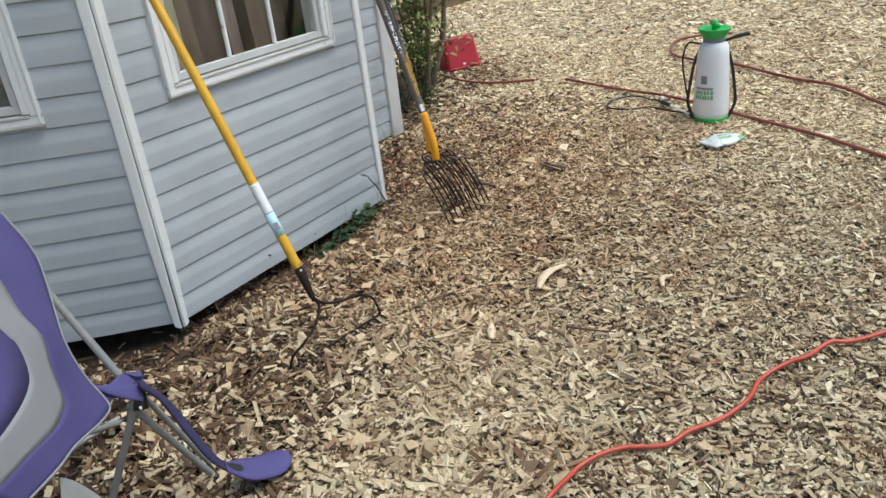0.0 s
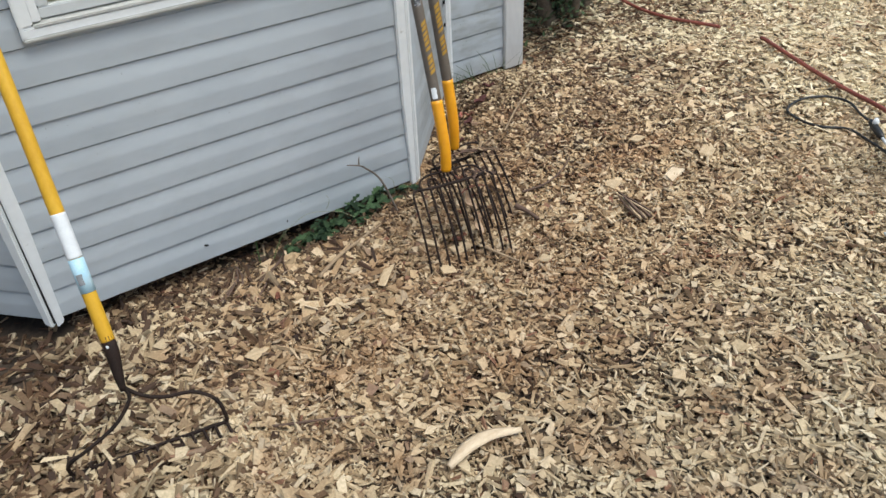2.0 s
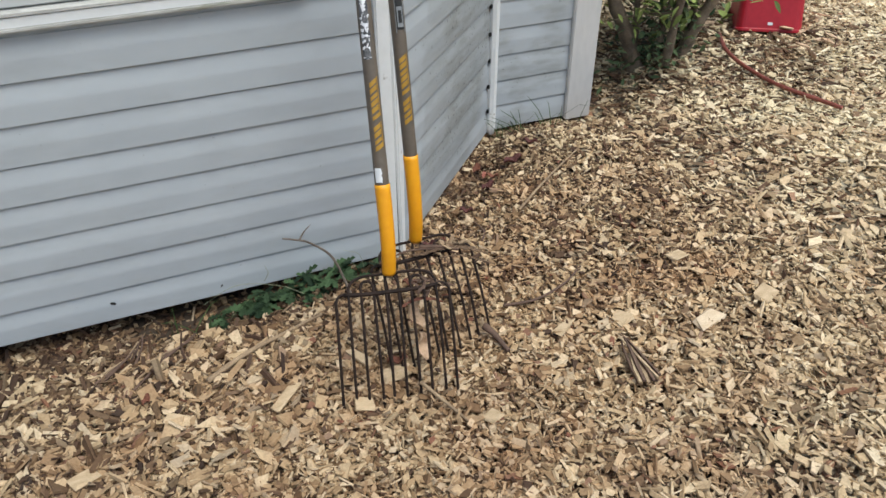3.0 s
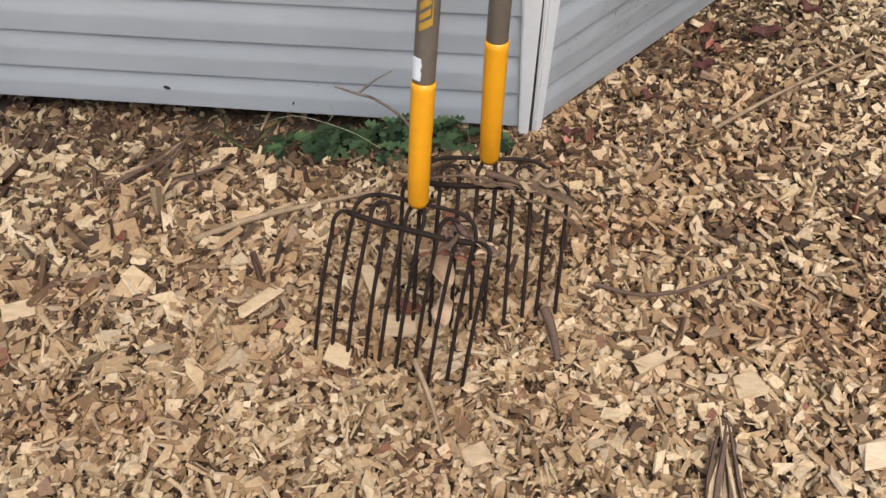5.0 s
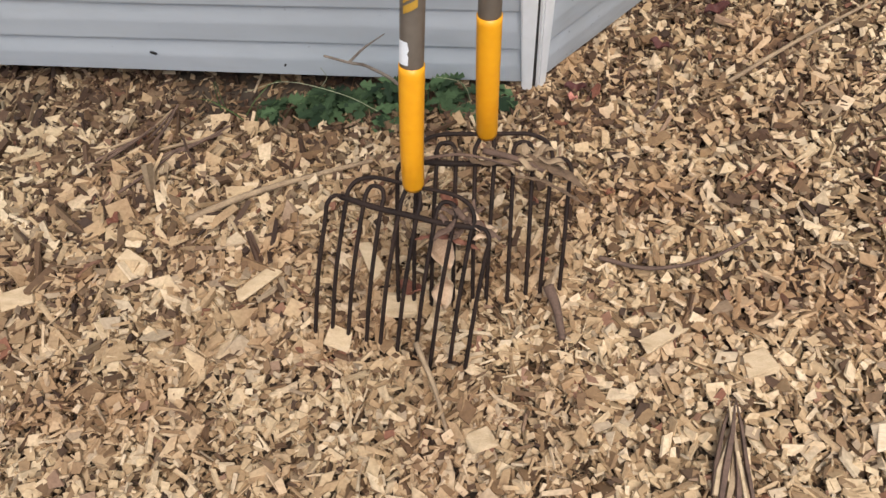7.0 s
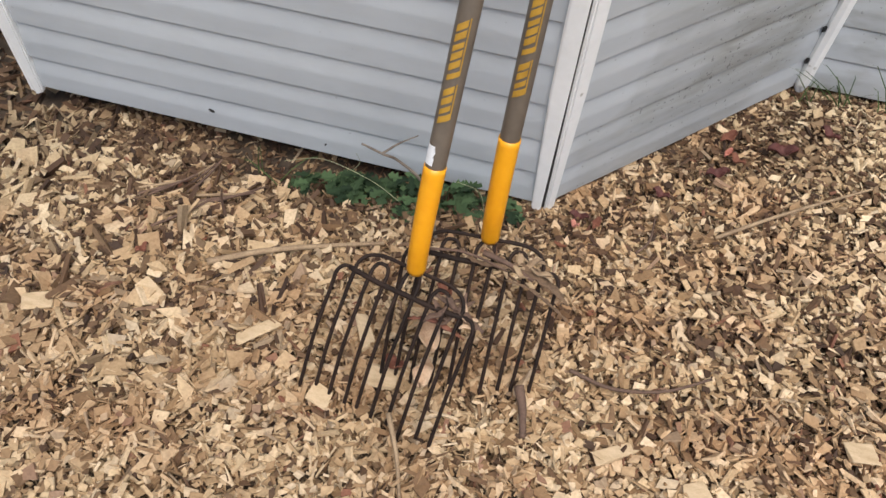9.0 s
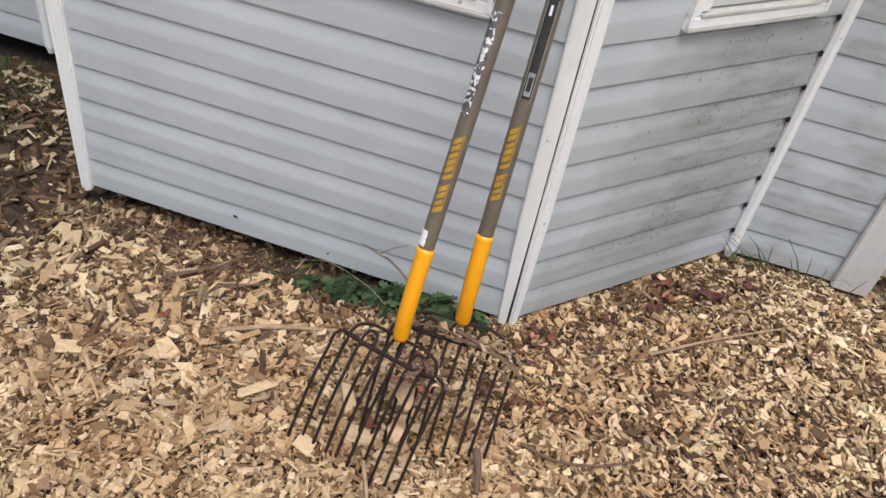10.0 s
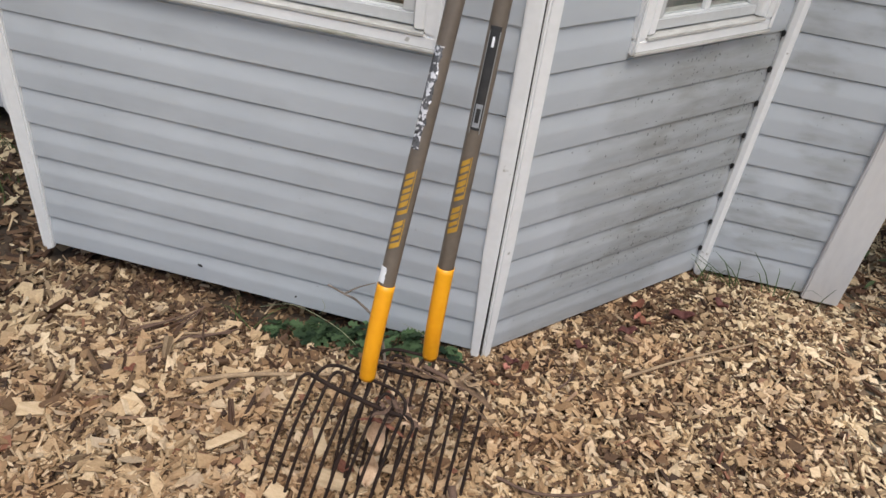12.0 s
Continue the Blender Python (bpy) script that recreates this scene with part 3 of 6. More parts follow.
def chips_object(name, P, thin, mat, label):
    """All chips of one sort as one mesh: flat blocks open below, and three-edged splinters."""
    block, splint = P[~thin], P[thin]
    # a splinter keeps its two lower edges and one ridge along the middle
    ridge = np.stack([splint[:, 0], splint[:, 2], (splint[:, 1] + splint[:, 3]) / 2, splint[:, 4], splint[:, 6], (splint[:, 5] + splint[:, 7]) / 2], 1)
    v = np.concatenate([block.reshape(-1, 3), ridge.reshape(-1, 3)])
    q = np.array([[0, 1, 3, 2], [4, 6, 7, 5], [0, 4, 5, 1], [2, 3, 7, 6], [1, 5, 7, 3]])
    s = np.array([[0, 3, 5, 2], [1, 2, 5, 4]])
    e = np.array([[0, 2, 1], [3, 4, 5]])
    start = len(block) * 8
    quads = np.concatenate([(q[None] + (np.arange(len(block)) * 8)[:, None, None]).reshape(-1, 4), (s[None] + start + (np.arange(len(ridge)) * 6)[:, None, None]).reshape(-1, 4)])
    ends = (e[None] + start + (np.arange(len(ridge)) * 6)[:, None, None]).reshape(-1, 3)
    loops = np.concatenate([quads.ravel(), ends.ravel()])
    me = bpy.data.meshes.new(name)
    me.vertices.add(len(v))
    me.vertices.foreach_set("co", v.astype(np.float32).ravel())
    me.loops.add(len(loops))
    me.loops.foreach_set("vertex_index", loops.astype(np.int32))
    me.polygons.add(len(quads) + len(ends))
    me.polygons.foreach_set("loop_start", np.concatenate([np.arange(len(quads)) * 4, len(quads) * 4 + np.arange(len(ends)) * 3]).astype(np.int32))
    me.update(calc_edges=True)
    me.shade_flat()
    me.materials.append(mat)
    tagged(new(name, me), label, "mulch", kind="stuff")


def build_chips():
    rng = np.random.default_rng(7)
    fields = [chip_field(rng, 99000, (0.22, 2.25, -1.02, 0.72), 0.0132, 0.37, 0.034, 0.24),
              chip_field(rng, 42000, (-1.3, 0.40, -1.7, 0.68), 0.0215, 0.58, 0.030, 0.22),
              chip_field(rng, 88000, (-0.8, 2.6, -2.7, -0.95), 0.0140, 0.60, 0.024, 0.18, 0.23),
              chip_field(rng, 66000, (2.1, 4.2, -2.9, 1.4), 0.0168, 0.60, 0.018, 0.15, 0.20),
              chip_field(rng, 2600, (0.05, 0.90, -0.70, -0.12), 0.0245, 0.42, 0.038, 0.25, 0.28),
              chip_field(rng, 900, (1.36, 2.10, -0.22, 0.60), 0.0195, 0.50, 0.030, 0.15, 0.26),
              chip_field(rng, 12000, (-2.6, -0.75, -3.0, 0.63), 0.032, 0.45, 0.020, 0.15),
              chip_field(rng, 58000, (3.6, 8.0, -3.8, 4.4), 0.0255, 0.55, 0.014, 0.10, 0.18),
              chip_field(rng, 9000, (0.0, 4.0, -5.0, -2.5), 0.035, 0.40, 0.020),
              chip_field(rng, 8000, (2.36, 4.0, 1.2, 4.6), 0.032, 0.5, 0.014, 0.08)]
    P, dark_set, thin = [np.concatenate(q) for q in zip(*fields)]
    chips_object("wood_chips", P[~dark_set], thin[~dark_set], M_CHIPS, "pale tan and brown wood chip mulch covering the yard")
    chips_object("dark_chips", P[dark_set], thin[dark_set], M_DARK_CHIPS, "dark rotted wood mulch along the house wall, and dark chips as shade")


# ---- house ----
def wall_frame(p0, p1):
    """Local axes of a wall: x along it, -y outwards, z up, from its foot at p0."""
    u = (p1 - p0).normalized()
    return Matrix(((u.x, -u.y, 0, p0.x), (u.y, u.x, 0, p0.y), (0, 0, 1, 0), (0, 0, 0, 1))), (p1 - p0).length


def siding_board(name, s0, s1, z, mat, parent, m, rng, top=True):
    """One course of lap siding: a lip below, a flat face, a cove above that runs under the next course."""
    prof = [(0.013, 0.0), (0.0010, 0.0), (0.0002, 0.0012), (0.0, 0.003), (0.0, 0.046), (0.0002, 0.051), (0.0008, 0.057), (0.0018, 0.064), (0.0029, 0.072), (0.0040, 0.081), (0.0050, 0.090), (0.0056, 0.0965), (0.0058, 0.0988), (0.0104, 0.0996), (0.0108, 0.112)]
    if z < SKIRT + 0.01:
        prof = [(0.013, 0.002), (0.0010, 0.002), (0.0, 0.004)] + prof[4:]
    n = max(2, int((s1 - s0) / 0.12))
    bow, ph, sag = rng.uniform(-0.0012, 0.0012), rng.uniform(0, 6), rng.uniform(-0.0007, 0.0007)
    bm = bmesh.new()
    rows = []
    for i in range(n + 1):
        s = s0 + (s1 - s0) * i / n
        w = bow * math.sin(5 * s + ph)
        dz = sag * math.sin(4 * s + ph * 2)
        rows.append([bm.verts.new((s, d + w, z + h + dz)) for d, h in prof])
    for a, b in zip(rows, rows[1:]):
        for k in range(len(prof) - 1):
            bm.faces.new((a[k], b[k], b[k + 1], a[k + 1]))
    for r in (rows[0], rows[-1]):
        back = [bm.verts.new((r[0].co.x, 0.013, r[-1].co.z))]
        bm.faces.new(r + back)
    ob = link_bm(name, bm, mat)
    ob.parent = parent
    for p in ob.data.polygons:
        p.use_smooth = False
    return ob


def build_wall(name, p0, p1, label, mat, openings=(), trim=(0.034, 0.034), start=0.0, seed=1, narrow=()):
    """A sheathed wall with thickness, holes cut for windows, and its siding boards as pieces."""
    m, length = wall_frame(p0, p1)
    rng = random.Random(seed)
    top = SKIRT + LAP * COURSES
    bm = bmesh.new()
    t0, t1 = 0.014, 0.12
    spans = [(0.0, length)]
    zlow = SKIRT + 0.012
    if not openings:
        box(bm, (start, t0, zlow), (length, t1, top))
    else:
        (a, b, z0, z1), = openings
        box(bm, (0, t0, zlow), (a, t1, top)), box(bm, (b, t0, zlow), (length, t1, top))
        box(bm, (a, t0, zlow), (b, t1, z0)), box(bm, (a, t0, z1), (b, t1, top))
    wall = link_bm(name, bm, M_WALL)
    wall.matrix_world = m
    tagged(wall, label, "wall", kind="structure")
    for k in range(COURSES):
        z = SKIRT + LAP * k
        near = tuple(min(q, 0.022 + 0.010 * step(0.05, 0.38, z)) if i in narrow else q for i, q in enumerate(trim))
        cuts = [(near[0], length - near[1])]
        for a, b, z0, z1 in openings:
            if z + LAP > z0 + 0.004 and z < z1 - 0.004:
                cuts = [(near[0], a), (b, length - near[1])]
        for s0, s1 in cuts:
            siding_board("siding_board", s0, s1, z, mat, wall, m, rng)
    return wall, m, length


def build_window(name, wall_m, s0, s1, z0, z1, columns, rows_at, label):
    """A casing of two steps, a sloping sill, a sash with bars, and panes."""
    w = thing(name, (0, 0, 0), label, "window", kind="structure")
    w.matrix_world = wall_m
    bpy.context.view_layer.update()

    def piece(nm, lo, hi, mat, bevel=0.003, parent=w, lab=""):
        bm = bmesh.new()
        box(bm, lo, hi, None, bevel)
        ob = link_bm(nm, bm, mat)
        ob.parent = parent
        return tagged(ob, lab) if lab else ob
    c = 0.036
    for nm, lo, hi in (("casing", (s0, -0.013, z0), (s1, 0.014, z0 + c)), ("casing", (s0, -0.013, z1 - c), (s1, 0.014, z1)),
                       ("casing", (s0, -0.0135, z0 + c), (s0 + c, 0.014, z1 - c)), ("casing", (s1 - c, -0.0135, z0 + c), (s1, 0.014, z1 - c))):
        ob = piece(nm, lo, hi, M_WHITE, 0.005)
        horizontal = hi[0] - lo[0] > hi[2] - lo[2]
        e = 0.011
        if horizontal:
            q = lo[2] if lo[2] == z0 else hi[2] - e
            piece("bead", (lo[0] + 0.0005, -0.019, q), (hi[0] - 0.0005, -0.0135, q + e), M_SILL if lo[2] == z0 else M_WHITE, 0.003, ob)
        else:
            q = lo[0] if lo[0] == s0 else hi[0] - e
            piece("bead", (q, -0.0190, lo[2] - c + e + 0.0005), (q + e, -0.0138, hi[2] + c - e - 0.0005), M_WHITE, 0.003, ob)
    a, b, zb, zt = s0 + c, s1 - c, z0 + c, z1 - c
    # sloping sill inside the casing
    bm = bmesh.new()
    v = [bm.verts.new(p) for x in (a, b) for p in ((x, -0.016, zb - 0.002), (x, 0.10, zb - 0.002), (x, 0.10, zb + 0.016), (x, 0.03, zb + 0.010), (x, -0.016, zb + 0.004))]
    bm.faces.new(v[:5]), bm.faces.new(v[5:][::-1])
    for i in range(5):
        bm.faces.new((v[i], v[(i + 1) % 5], v[5 + (i + 1) % 5], v[5 + i]))
    sill = link_bm("window_sill", bm, M_SILL)
    sill.parent = w
    # jambs and head
    j = 0.022
    for lo, hi in (((a, -0.012, zb + 0.01), (a + j, 0.10, zt)), ((b - j, -0.012, zb + 0.01), (b, 0.10, zt)), ((a + j, -0.012, zt - j), (b - j, 0.10, zt))):
        piece("window_frame", lo, hi, M_WHITE, 0.002)
    # sash
    sa, sb, sz, st = a + j + 0.002, b - j - 0.002, zb + 0.011, zt - j - 0.002
    r = 0.028
    sash = piece("sash_rail", (sa, 0.002, sz), (sb, 0.035, sz + r), M_SASH, 0.003, lab="grey-white bottom sash rail")
    piece("sash_rail", (sa, 0.002, st - r), (sb, 0.035, st), M_SASH)
    piece("sash_stile", (sa, 0.0025, sz + r), (sa + 0.028, 0.035, st - r), M_SASH)
    piece("sash_stile", (sb - 0.028, 0.0025, sz + r), (sb, 0.035, st - r), M_SASH)
    ga, gb, gz, gt = sa + 0.028, sb - 0.028, sz + r, st - r
    xs = [ga + (gb - ga) * k / columns for k in range(columns + 1)]
    zs = [gz] + [z for z in rows_at if gz < z < gt] + [gt]
    for x in xs[1:-1]:
        piece("muntin", (x - 0.008, 0.008, gz), (x + 0.008, 0.026, gt), M_WHITE, 0.003)
    for z in zs[1:-1]:
        piece("muntin", (ga, 0.0085, z - 0.008), (gb, 0.0255, z + 0.008), M_WHITE, 0.003)
    for x0, x1 in zip(xs, xs[1:]):
        for q0, q1 in zip(zs, zs[1:]):
            p = piece("pane", (x0 + 0.002, 0.0155, q0 + 0.002), (x1 - 0.002, 0.0185, q1 - 0.002), M_GLASS, 0.0)
            p.visible_shadow = False
    return w


def corner_post(p, ua, ub, top, label, width=0.040, groove=0.0022, foot=0.040):
    """An outside corner: one strip on each wall with a dark groove between them. ua, ub lead away from the corner."""
    ob = thing("corner_post", (p.x, p.y, SKIRT), label, "corner trim", kind="structure")
    for u, side in ((ua, 1), (ub, -1)):
        n = Vector((u.y, -u.x)) * side
        m = Matrix(((u.x, n.x, 0, p.x), (u.y, n.y, 0, p.y), (0, 0, 1, 0), (0, 0, 0, 1)))
        bm = bmesh.new()
        box(bm, (groove, -0.010, SKIRT - 0.004), (width, 0.010, top), None, 0.004)
        if foot < width:
            bmesh.ops.bisect_plane(bm, geom=bm.verts[:] + bm.edges[:] + bm.faces[:], plane_co=(0, 0, 0.40), plane_no=(0, 0, 1))
            for v in bm.verts:
                if v.co.z < 0.3:
                    v.co.x = groove + 0.002 + (v.co.x - groove) * (foot - groove - 0.002) / (width - groove)
        for v in bm.verts:
            if v.co.z < SKIRT + 0.02:
                v.co.z -= 0.022 * (1 - (v.co.x - groove) / (width - groove))
            v.co = m @ v.co
        part("trim_strip", bm, M_WHITE, ob)
    bm = bmesh.new()
    tube(bm, [(p.x, p.y + 0.008, SKIRT - 0.012), (p.x, p.y + 0.008, top)], 0.006, 8)
    part("corner_core", bm, M_BLACK, ob, "dark recessed groove of the corner")
    return ob


def build_house():
    top = SKIRT + LAP * COURSES
    win_top = 1.80
    front, mf, lf = build_wall("wall_front", BAY_A, BAY_B, "grey vinyl lap-sided front of a bay window", M_SIDING, [(0.196, 1.125, 0.876, win_top)], seed=3, narrow=(0, 1))
    right, mr, lr = build_wall("wall_right", BAY_B, BAY_C, "grey lap siding streaked with dark mildew", M_SIDING_STAINED, [(0.270, 0.752, 0.876, win_top)], trim=(0.034, 0.020), seed=4, narrow=(0,))
    left, ml, ll = build_wall("wall_left", BAY_D, BAY_A, "grey vinyl lap-sided flank of a bay window", M_SIDING, [(0.132, 0.618, 0.876, win_top)], trim=(0.020, 0.034), seed=5, narrow=(1,))
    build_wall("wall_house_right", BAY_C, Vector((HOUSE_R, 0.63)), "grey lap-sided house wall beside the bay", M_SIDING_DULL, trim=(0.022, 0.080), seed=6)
    build_wall("wall_house_left", Vector((HOUSE_L, 0.63)), BAY_D, "grey lap-sided house wall beyond the bay", M_SIDING, trim=(0.03, 0.022), seed=7)
    build_wall("wall_side", Vector((HOUSE_R, 0.63)), Vector((HOUSE_R, HOUSE_BACK)), "grey lap-sided end wall of the house", M_SIDING, trim=(0.080, 0.03), start=0.13, seed=8)
    for x, z, w, h in ((0.502, 0.108, 0.0075, 0.0032), (0.791, 0.083, 0.0022, 0.0045)):
        bm = bmesh.new()
        tube(bm, [(0, -0.0012, 0), (0, 0.002, 0)], 1.0, 10)
        for v in bm.verts:
            v.co = Vector((x + v.co.x * w + v.co.z * h * 0.5, v.co.y, z + v.co.z * h - v.co.x * w * 0.4))
        part("hole", bm, M_BLACK, front, "small dark hole in the vinyl")
    build_window("window_1", mf, 0.196, 1.125, 0.876, win_top, 3, (1.36,), "white-framed bay window with narrow white bars")
    build_window("window_2", mr, 0.270, 0.752, 0.876, win_top, 2, (1.36,), "narrow white-framed window above mildewed siding")
    build_window("window_3", ml, 0.132, 0.618, 0.876, win_top, 2, (1.36,), "narrow white-framed window on the bay's flank")
    ur, ul = (BAY_C - BAY_B).normalized(), (BAY_D - BAY_A).normalized()
    corner_post(BAY_A, Vector((1, 0)), ul, top, "white vinyl corner post with a dark groove", foot=0.028)
    corner_post(BAY_B, ur, Vector((-1, 0)), top, "white vinyl corner post, chalky, with a dark groove", foot=0.027)
    # inner corners between bay and house
    for p, u in ((BAY_C, -ur), (BAY_D, -ul)):
        ob = thing("inner_corner_trim", (p.x, p.y, SKIRT), "white vinyl strip in the corner of bay and house", "corner trim", kind="structure")
        bm = bmesh.new()
        s = -0.018 if p is BAY_C else 0.018
        pts = [(p.x - s * 0.2, p.y - 0.012, SKIRT - 0.006), (p.x - s * 0.2, p.y - 0.012, SKIRT + 0.02), (p.x - s * 0.2, p.y - 0.012, top)]
        tube(bm, pts, [0.012, 0.019, 0.019], 8)
        part("trim_strip", bm, M_WHITE, ob)
        if p is BAY_C:
            # black blocks at each lap stand in for shaded gaps between boards and strip
            for k in range(1, 10):
                bm = bmesh.new()
                q = p + u * 0.0265
                box(bm, (-0.005, -0.004, -0.012), (0.005, 0.004, 0.004), Matrix.Translation((q.x + 0.002, q.y - 0.002, SKIRT + LAP * k - 0.001)) @ pose(0, 0, 0, 0, 0, 46), 0.002)
                part("gap_block", bm, M_BLACK, ob, "black block as the shaded gap at a board's end")
    # broad corner board of the house
    ob = thing("corner_board", (HOUSE_R, 0.63, SKIRT), "broad white corner board of the house", "corner trim", kind="structure")
    bm = bmesh.new()
    box(bm, (HOUSE_R - 0.100, 0.612, SKIRT - 0.01), (HOUSE_R + 0.014, 0.634, top), None, 0.004)
    part("front_board", bm, M_BOARD, ob)
    bm = bmesh.new()
    box(bm, (HOUSE_R - 0.008, 0.636, SKIRT - 0.01), (HOUSE_R + 0.014, 0.73, top), None, 0.004)
    part("side_board", bm, M_BOARD, ob)
    # rooms behind the panes, closed above and behind
    bm = bmesh.new()
    box(bm, (HOUSE_L + 0.2, 2.4, 0.0), (HOUSE_R - 0.13, 2.5, top))
    tagged(link_bm("wall_room", bm, M_PLASTER), "dim brown inner wall of the room", "wall", kind="structure")
    bm = bmesh.new()
    box(bm, (HOUSE_L, HOUSE_BACK - 0.1, 0.0), (HOUSE_R, HOUSE_BACK, top)), box(bm, (HOUSE_L, 0.76, 0.0), (HOUSE_L + 0.1, HOUSE_BACK - 0.11, top))
    tagged(link_bm("wall_back", bm, M_WALL), "plain rear wall closing the house", "wall", kind="structure")
    bm = bmesh.new()
    vs = [(-0.46, 0.72), (0.06, 0.14), (1.27, 0.14), (1.79, 0.72), (2.2, 0.76), (2.2, 2.39), (-3.0, 2.39), (-3.0, 0.76)]
    lo, hi = [bm.verts.new((x, y, 0.42)) for x, y in vs], [bm.verts.new((x, y, 0.50)) for x, y in vs]
    bm.faces.new(lo[::-1]), bm.faces.new(hi)
    for i in range(8):
        bm.faces.new((lo[i], lo[(i + 1) % 8], hi[(i + 1) % 8], hi[i]))
    tagged(link_bm("floor", bm, M_PLASTER), "dim brown floor of the room", "floor", kind="structure")
    bm = bmesh.new()
    # unseen roof; eaves beside the bay reach out to shade the house walls
    vs = [(HOUSE_L - 0.25, 0.10), (-0.86, 0.10), (-0.70, 0.26), (-0.12, -0.22), (1.45, -0.22), (1.98, 0.26), (2.14, 0.10), (HOUSE_R + 0.25, 0.10), (HOUSE_R + 0.25, HOUSE_BACK + 0.2), (HOUSE_L - 0.25, HOUSE_BACK + 0.2)]
    lo, hi = [bm.verts.new((x, y, top + 0.002)) for x, y in vs], [bm.verts.new((x, y, top + 0.10)) for x, y in vs]
    bm.faces.new(lo[::-1]), bm.faces.new(hi)
    for i in range(10):
        bm.faces.new((lo[i], lo[(i + 1) % 10], hi[(i + 1) % 10], hi[i]))
    tagged(link_bm("roof", bm, M_ROOF), "plain unseen roof slab over house and bay, eaves drawn out for shade", "roof", kind="structure")


def build_curtains():
    # added blinds give the narrow panes their grey reflection and hide the view through
    for nm, c, u in (("added_blind", BAY_B, (BAY_C - BAY_B).normalized()), ("added_blind", BAY_A, (BAY_D - BAY_A).normalized())):
        inward = Vector((-u.y, u.x)) if u.x > 0 else Vector((u.y, -u.x))
        bm = bmesh.new()
        sheet(bm, lambda a, b: (c.x + u.x * (0.22 + 0.56 * a) + inward.x * 0.15, c.y + u.y * (0.22 + 0.56 * a) + inward.y * 0.15 + 0.002 * math.sin(40 * b), 0.80 + 1.0 * b), 4, 30, 0.003)
        tagged(link_bm(nm, bm, M_GREY_CLOTH, True), "added grey sheet behind a narrow window, for its grey reflection", "blind")
    for x0, x1, y, mat, lab in ((0.25, 0.46, 0.17, M_CURTAIN, "beige curtain hanging behind the bay window"), (0.46, 0.54, 0.20, M_CURTAIN_BROWN, "brown curtain drawn aside behind the window"),
                                (0.54, 0.80, 0.34, M_DRAPE, "plain red-brown drape hanging in the room"), (0.80, 0.86, 0.30, M_CURTAIN_ROSE, "dull rose curtain behind the window"),
                                (0.88, 1.10, 0.24, M_CURTAIN_BROWN, "brown curtain hanging behind the bay window")):
        bm = bmesh.new()
        sheet(bm, lambda u, v: (x0 + (x1 - x0) * u + 0.01 * math.sin(9 * v), y + 0.013 * math.sin(u * 62 * (x1 - x0)) * (0.6 + 0.4 * v), 0.502 + 1.37 * v), 28, 8, 0.003)
        tagged(link_bm("curtain", bm, mat, True), lab, "curtain", "window curtains")


# ---- garden tools ----
def handle_print(parent, base, axis, face, r, s0, length, mat):
    """Rows of plain bars that stand for the maker's lettering, curved round the handle."""
    side = axis.cross(face).normalized()
    letters = 10
    stepl = length / (letters + 0.8)
    for k in range(letters):
        gap = stepl * 0.8 if k >= 4 else 0
        a = s0 + k * stepl + gap
        lean = 0.011
        # a slanted bar, notched now and then like worn print
        lo_v, hi_v = (-0.50, 0.62) if k in (0, 4) else (-0.50, 0.42)
        wide = 0.60 if k % 3 == 1 else 0.74
        bm = bmesh.new()
        sheet(bm, lambda u, v: base + axis * (a + stepl * (0.06 + wide * u) + lean * (v - 0.5)) + (face * math.cos(lo_v + (hi_v - lo_v) * v) + side * math.sin(lo_v + (hi_v - lo_v) * v)) * (r + 0.0006), 1, 6, 0.0006)
        part("print_bar", bm, mat, parent)
    for k0, k1 in ((0.4, 3.9), (5.2, 10.7)):
        bm = bmesh.new()
        sheet(bm, lambda u, v: base + axis * (s0 + stepl * (k0 + (k1 - k0) * u) + 0.006) + (face * math.cos(0.52 + 0.10 * v) + side * math.sin(0.52 + 0.10 * v)) * (r + 0.0006), 6, 1, 0.0006)
        part("print_bar", bm, mat, parent)


def wrap(bm, base, axis, face, r, s0, s1, half, ragged=0.0, seed=0):
    """A label bent round a handle."""
    side = axis.cross(face).normalized()
    rng = random.Random(seed)
    rag = [rng.uniform(0, ragged) for _ in range(40)]
    n = max(6, int((s1 - s0) / 0.008))

    def f(u, v):
        i = int(round(u * n)) % 40
        h = half * (1 - rag[i] * (v > 0.5)) if v != 0.5 else half
        a = (v - 0.5) * 2 * h
        return base + axis * (s0 + (s1 - s0) * u) + (face * math.cos(a) + side * math.sin(a)) * (r + 0.0008)
    sheet(bm, f, n, 8, 0.0007)


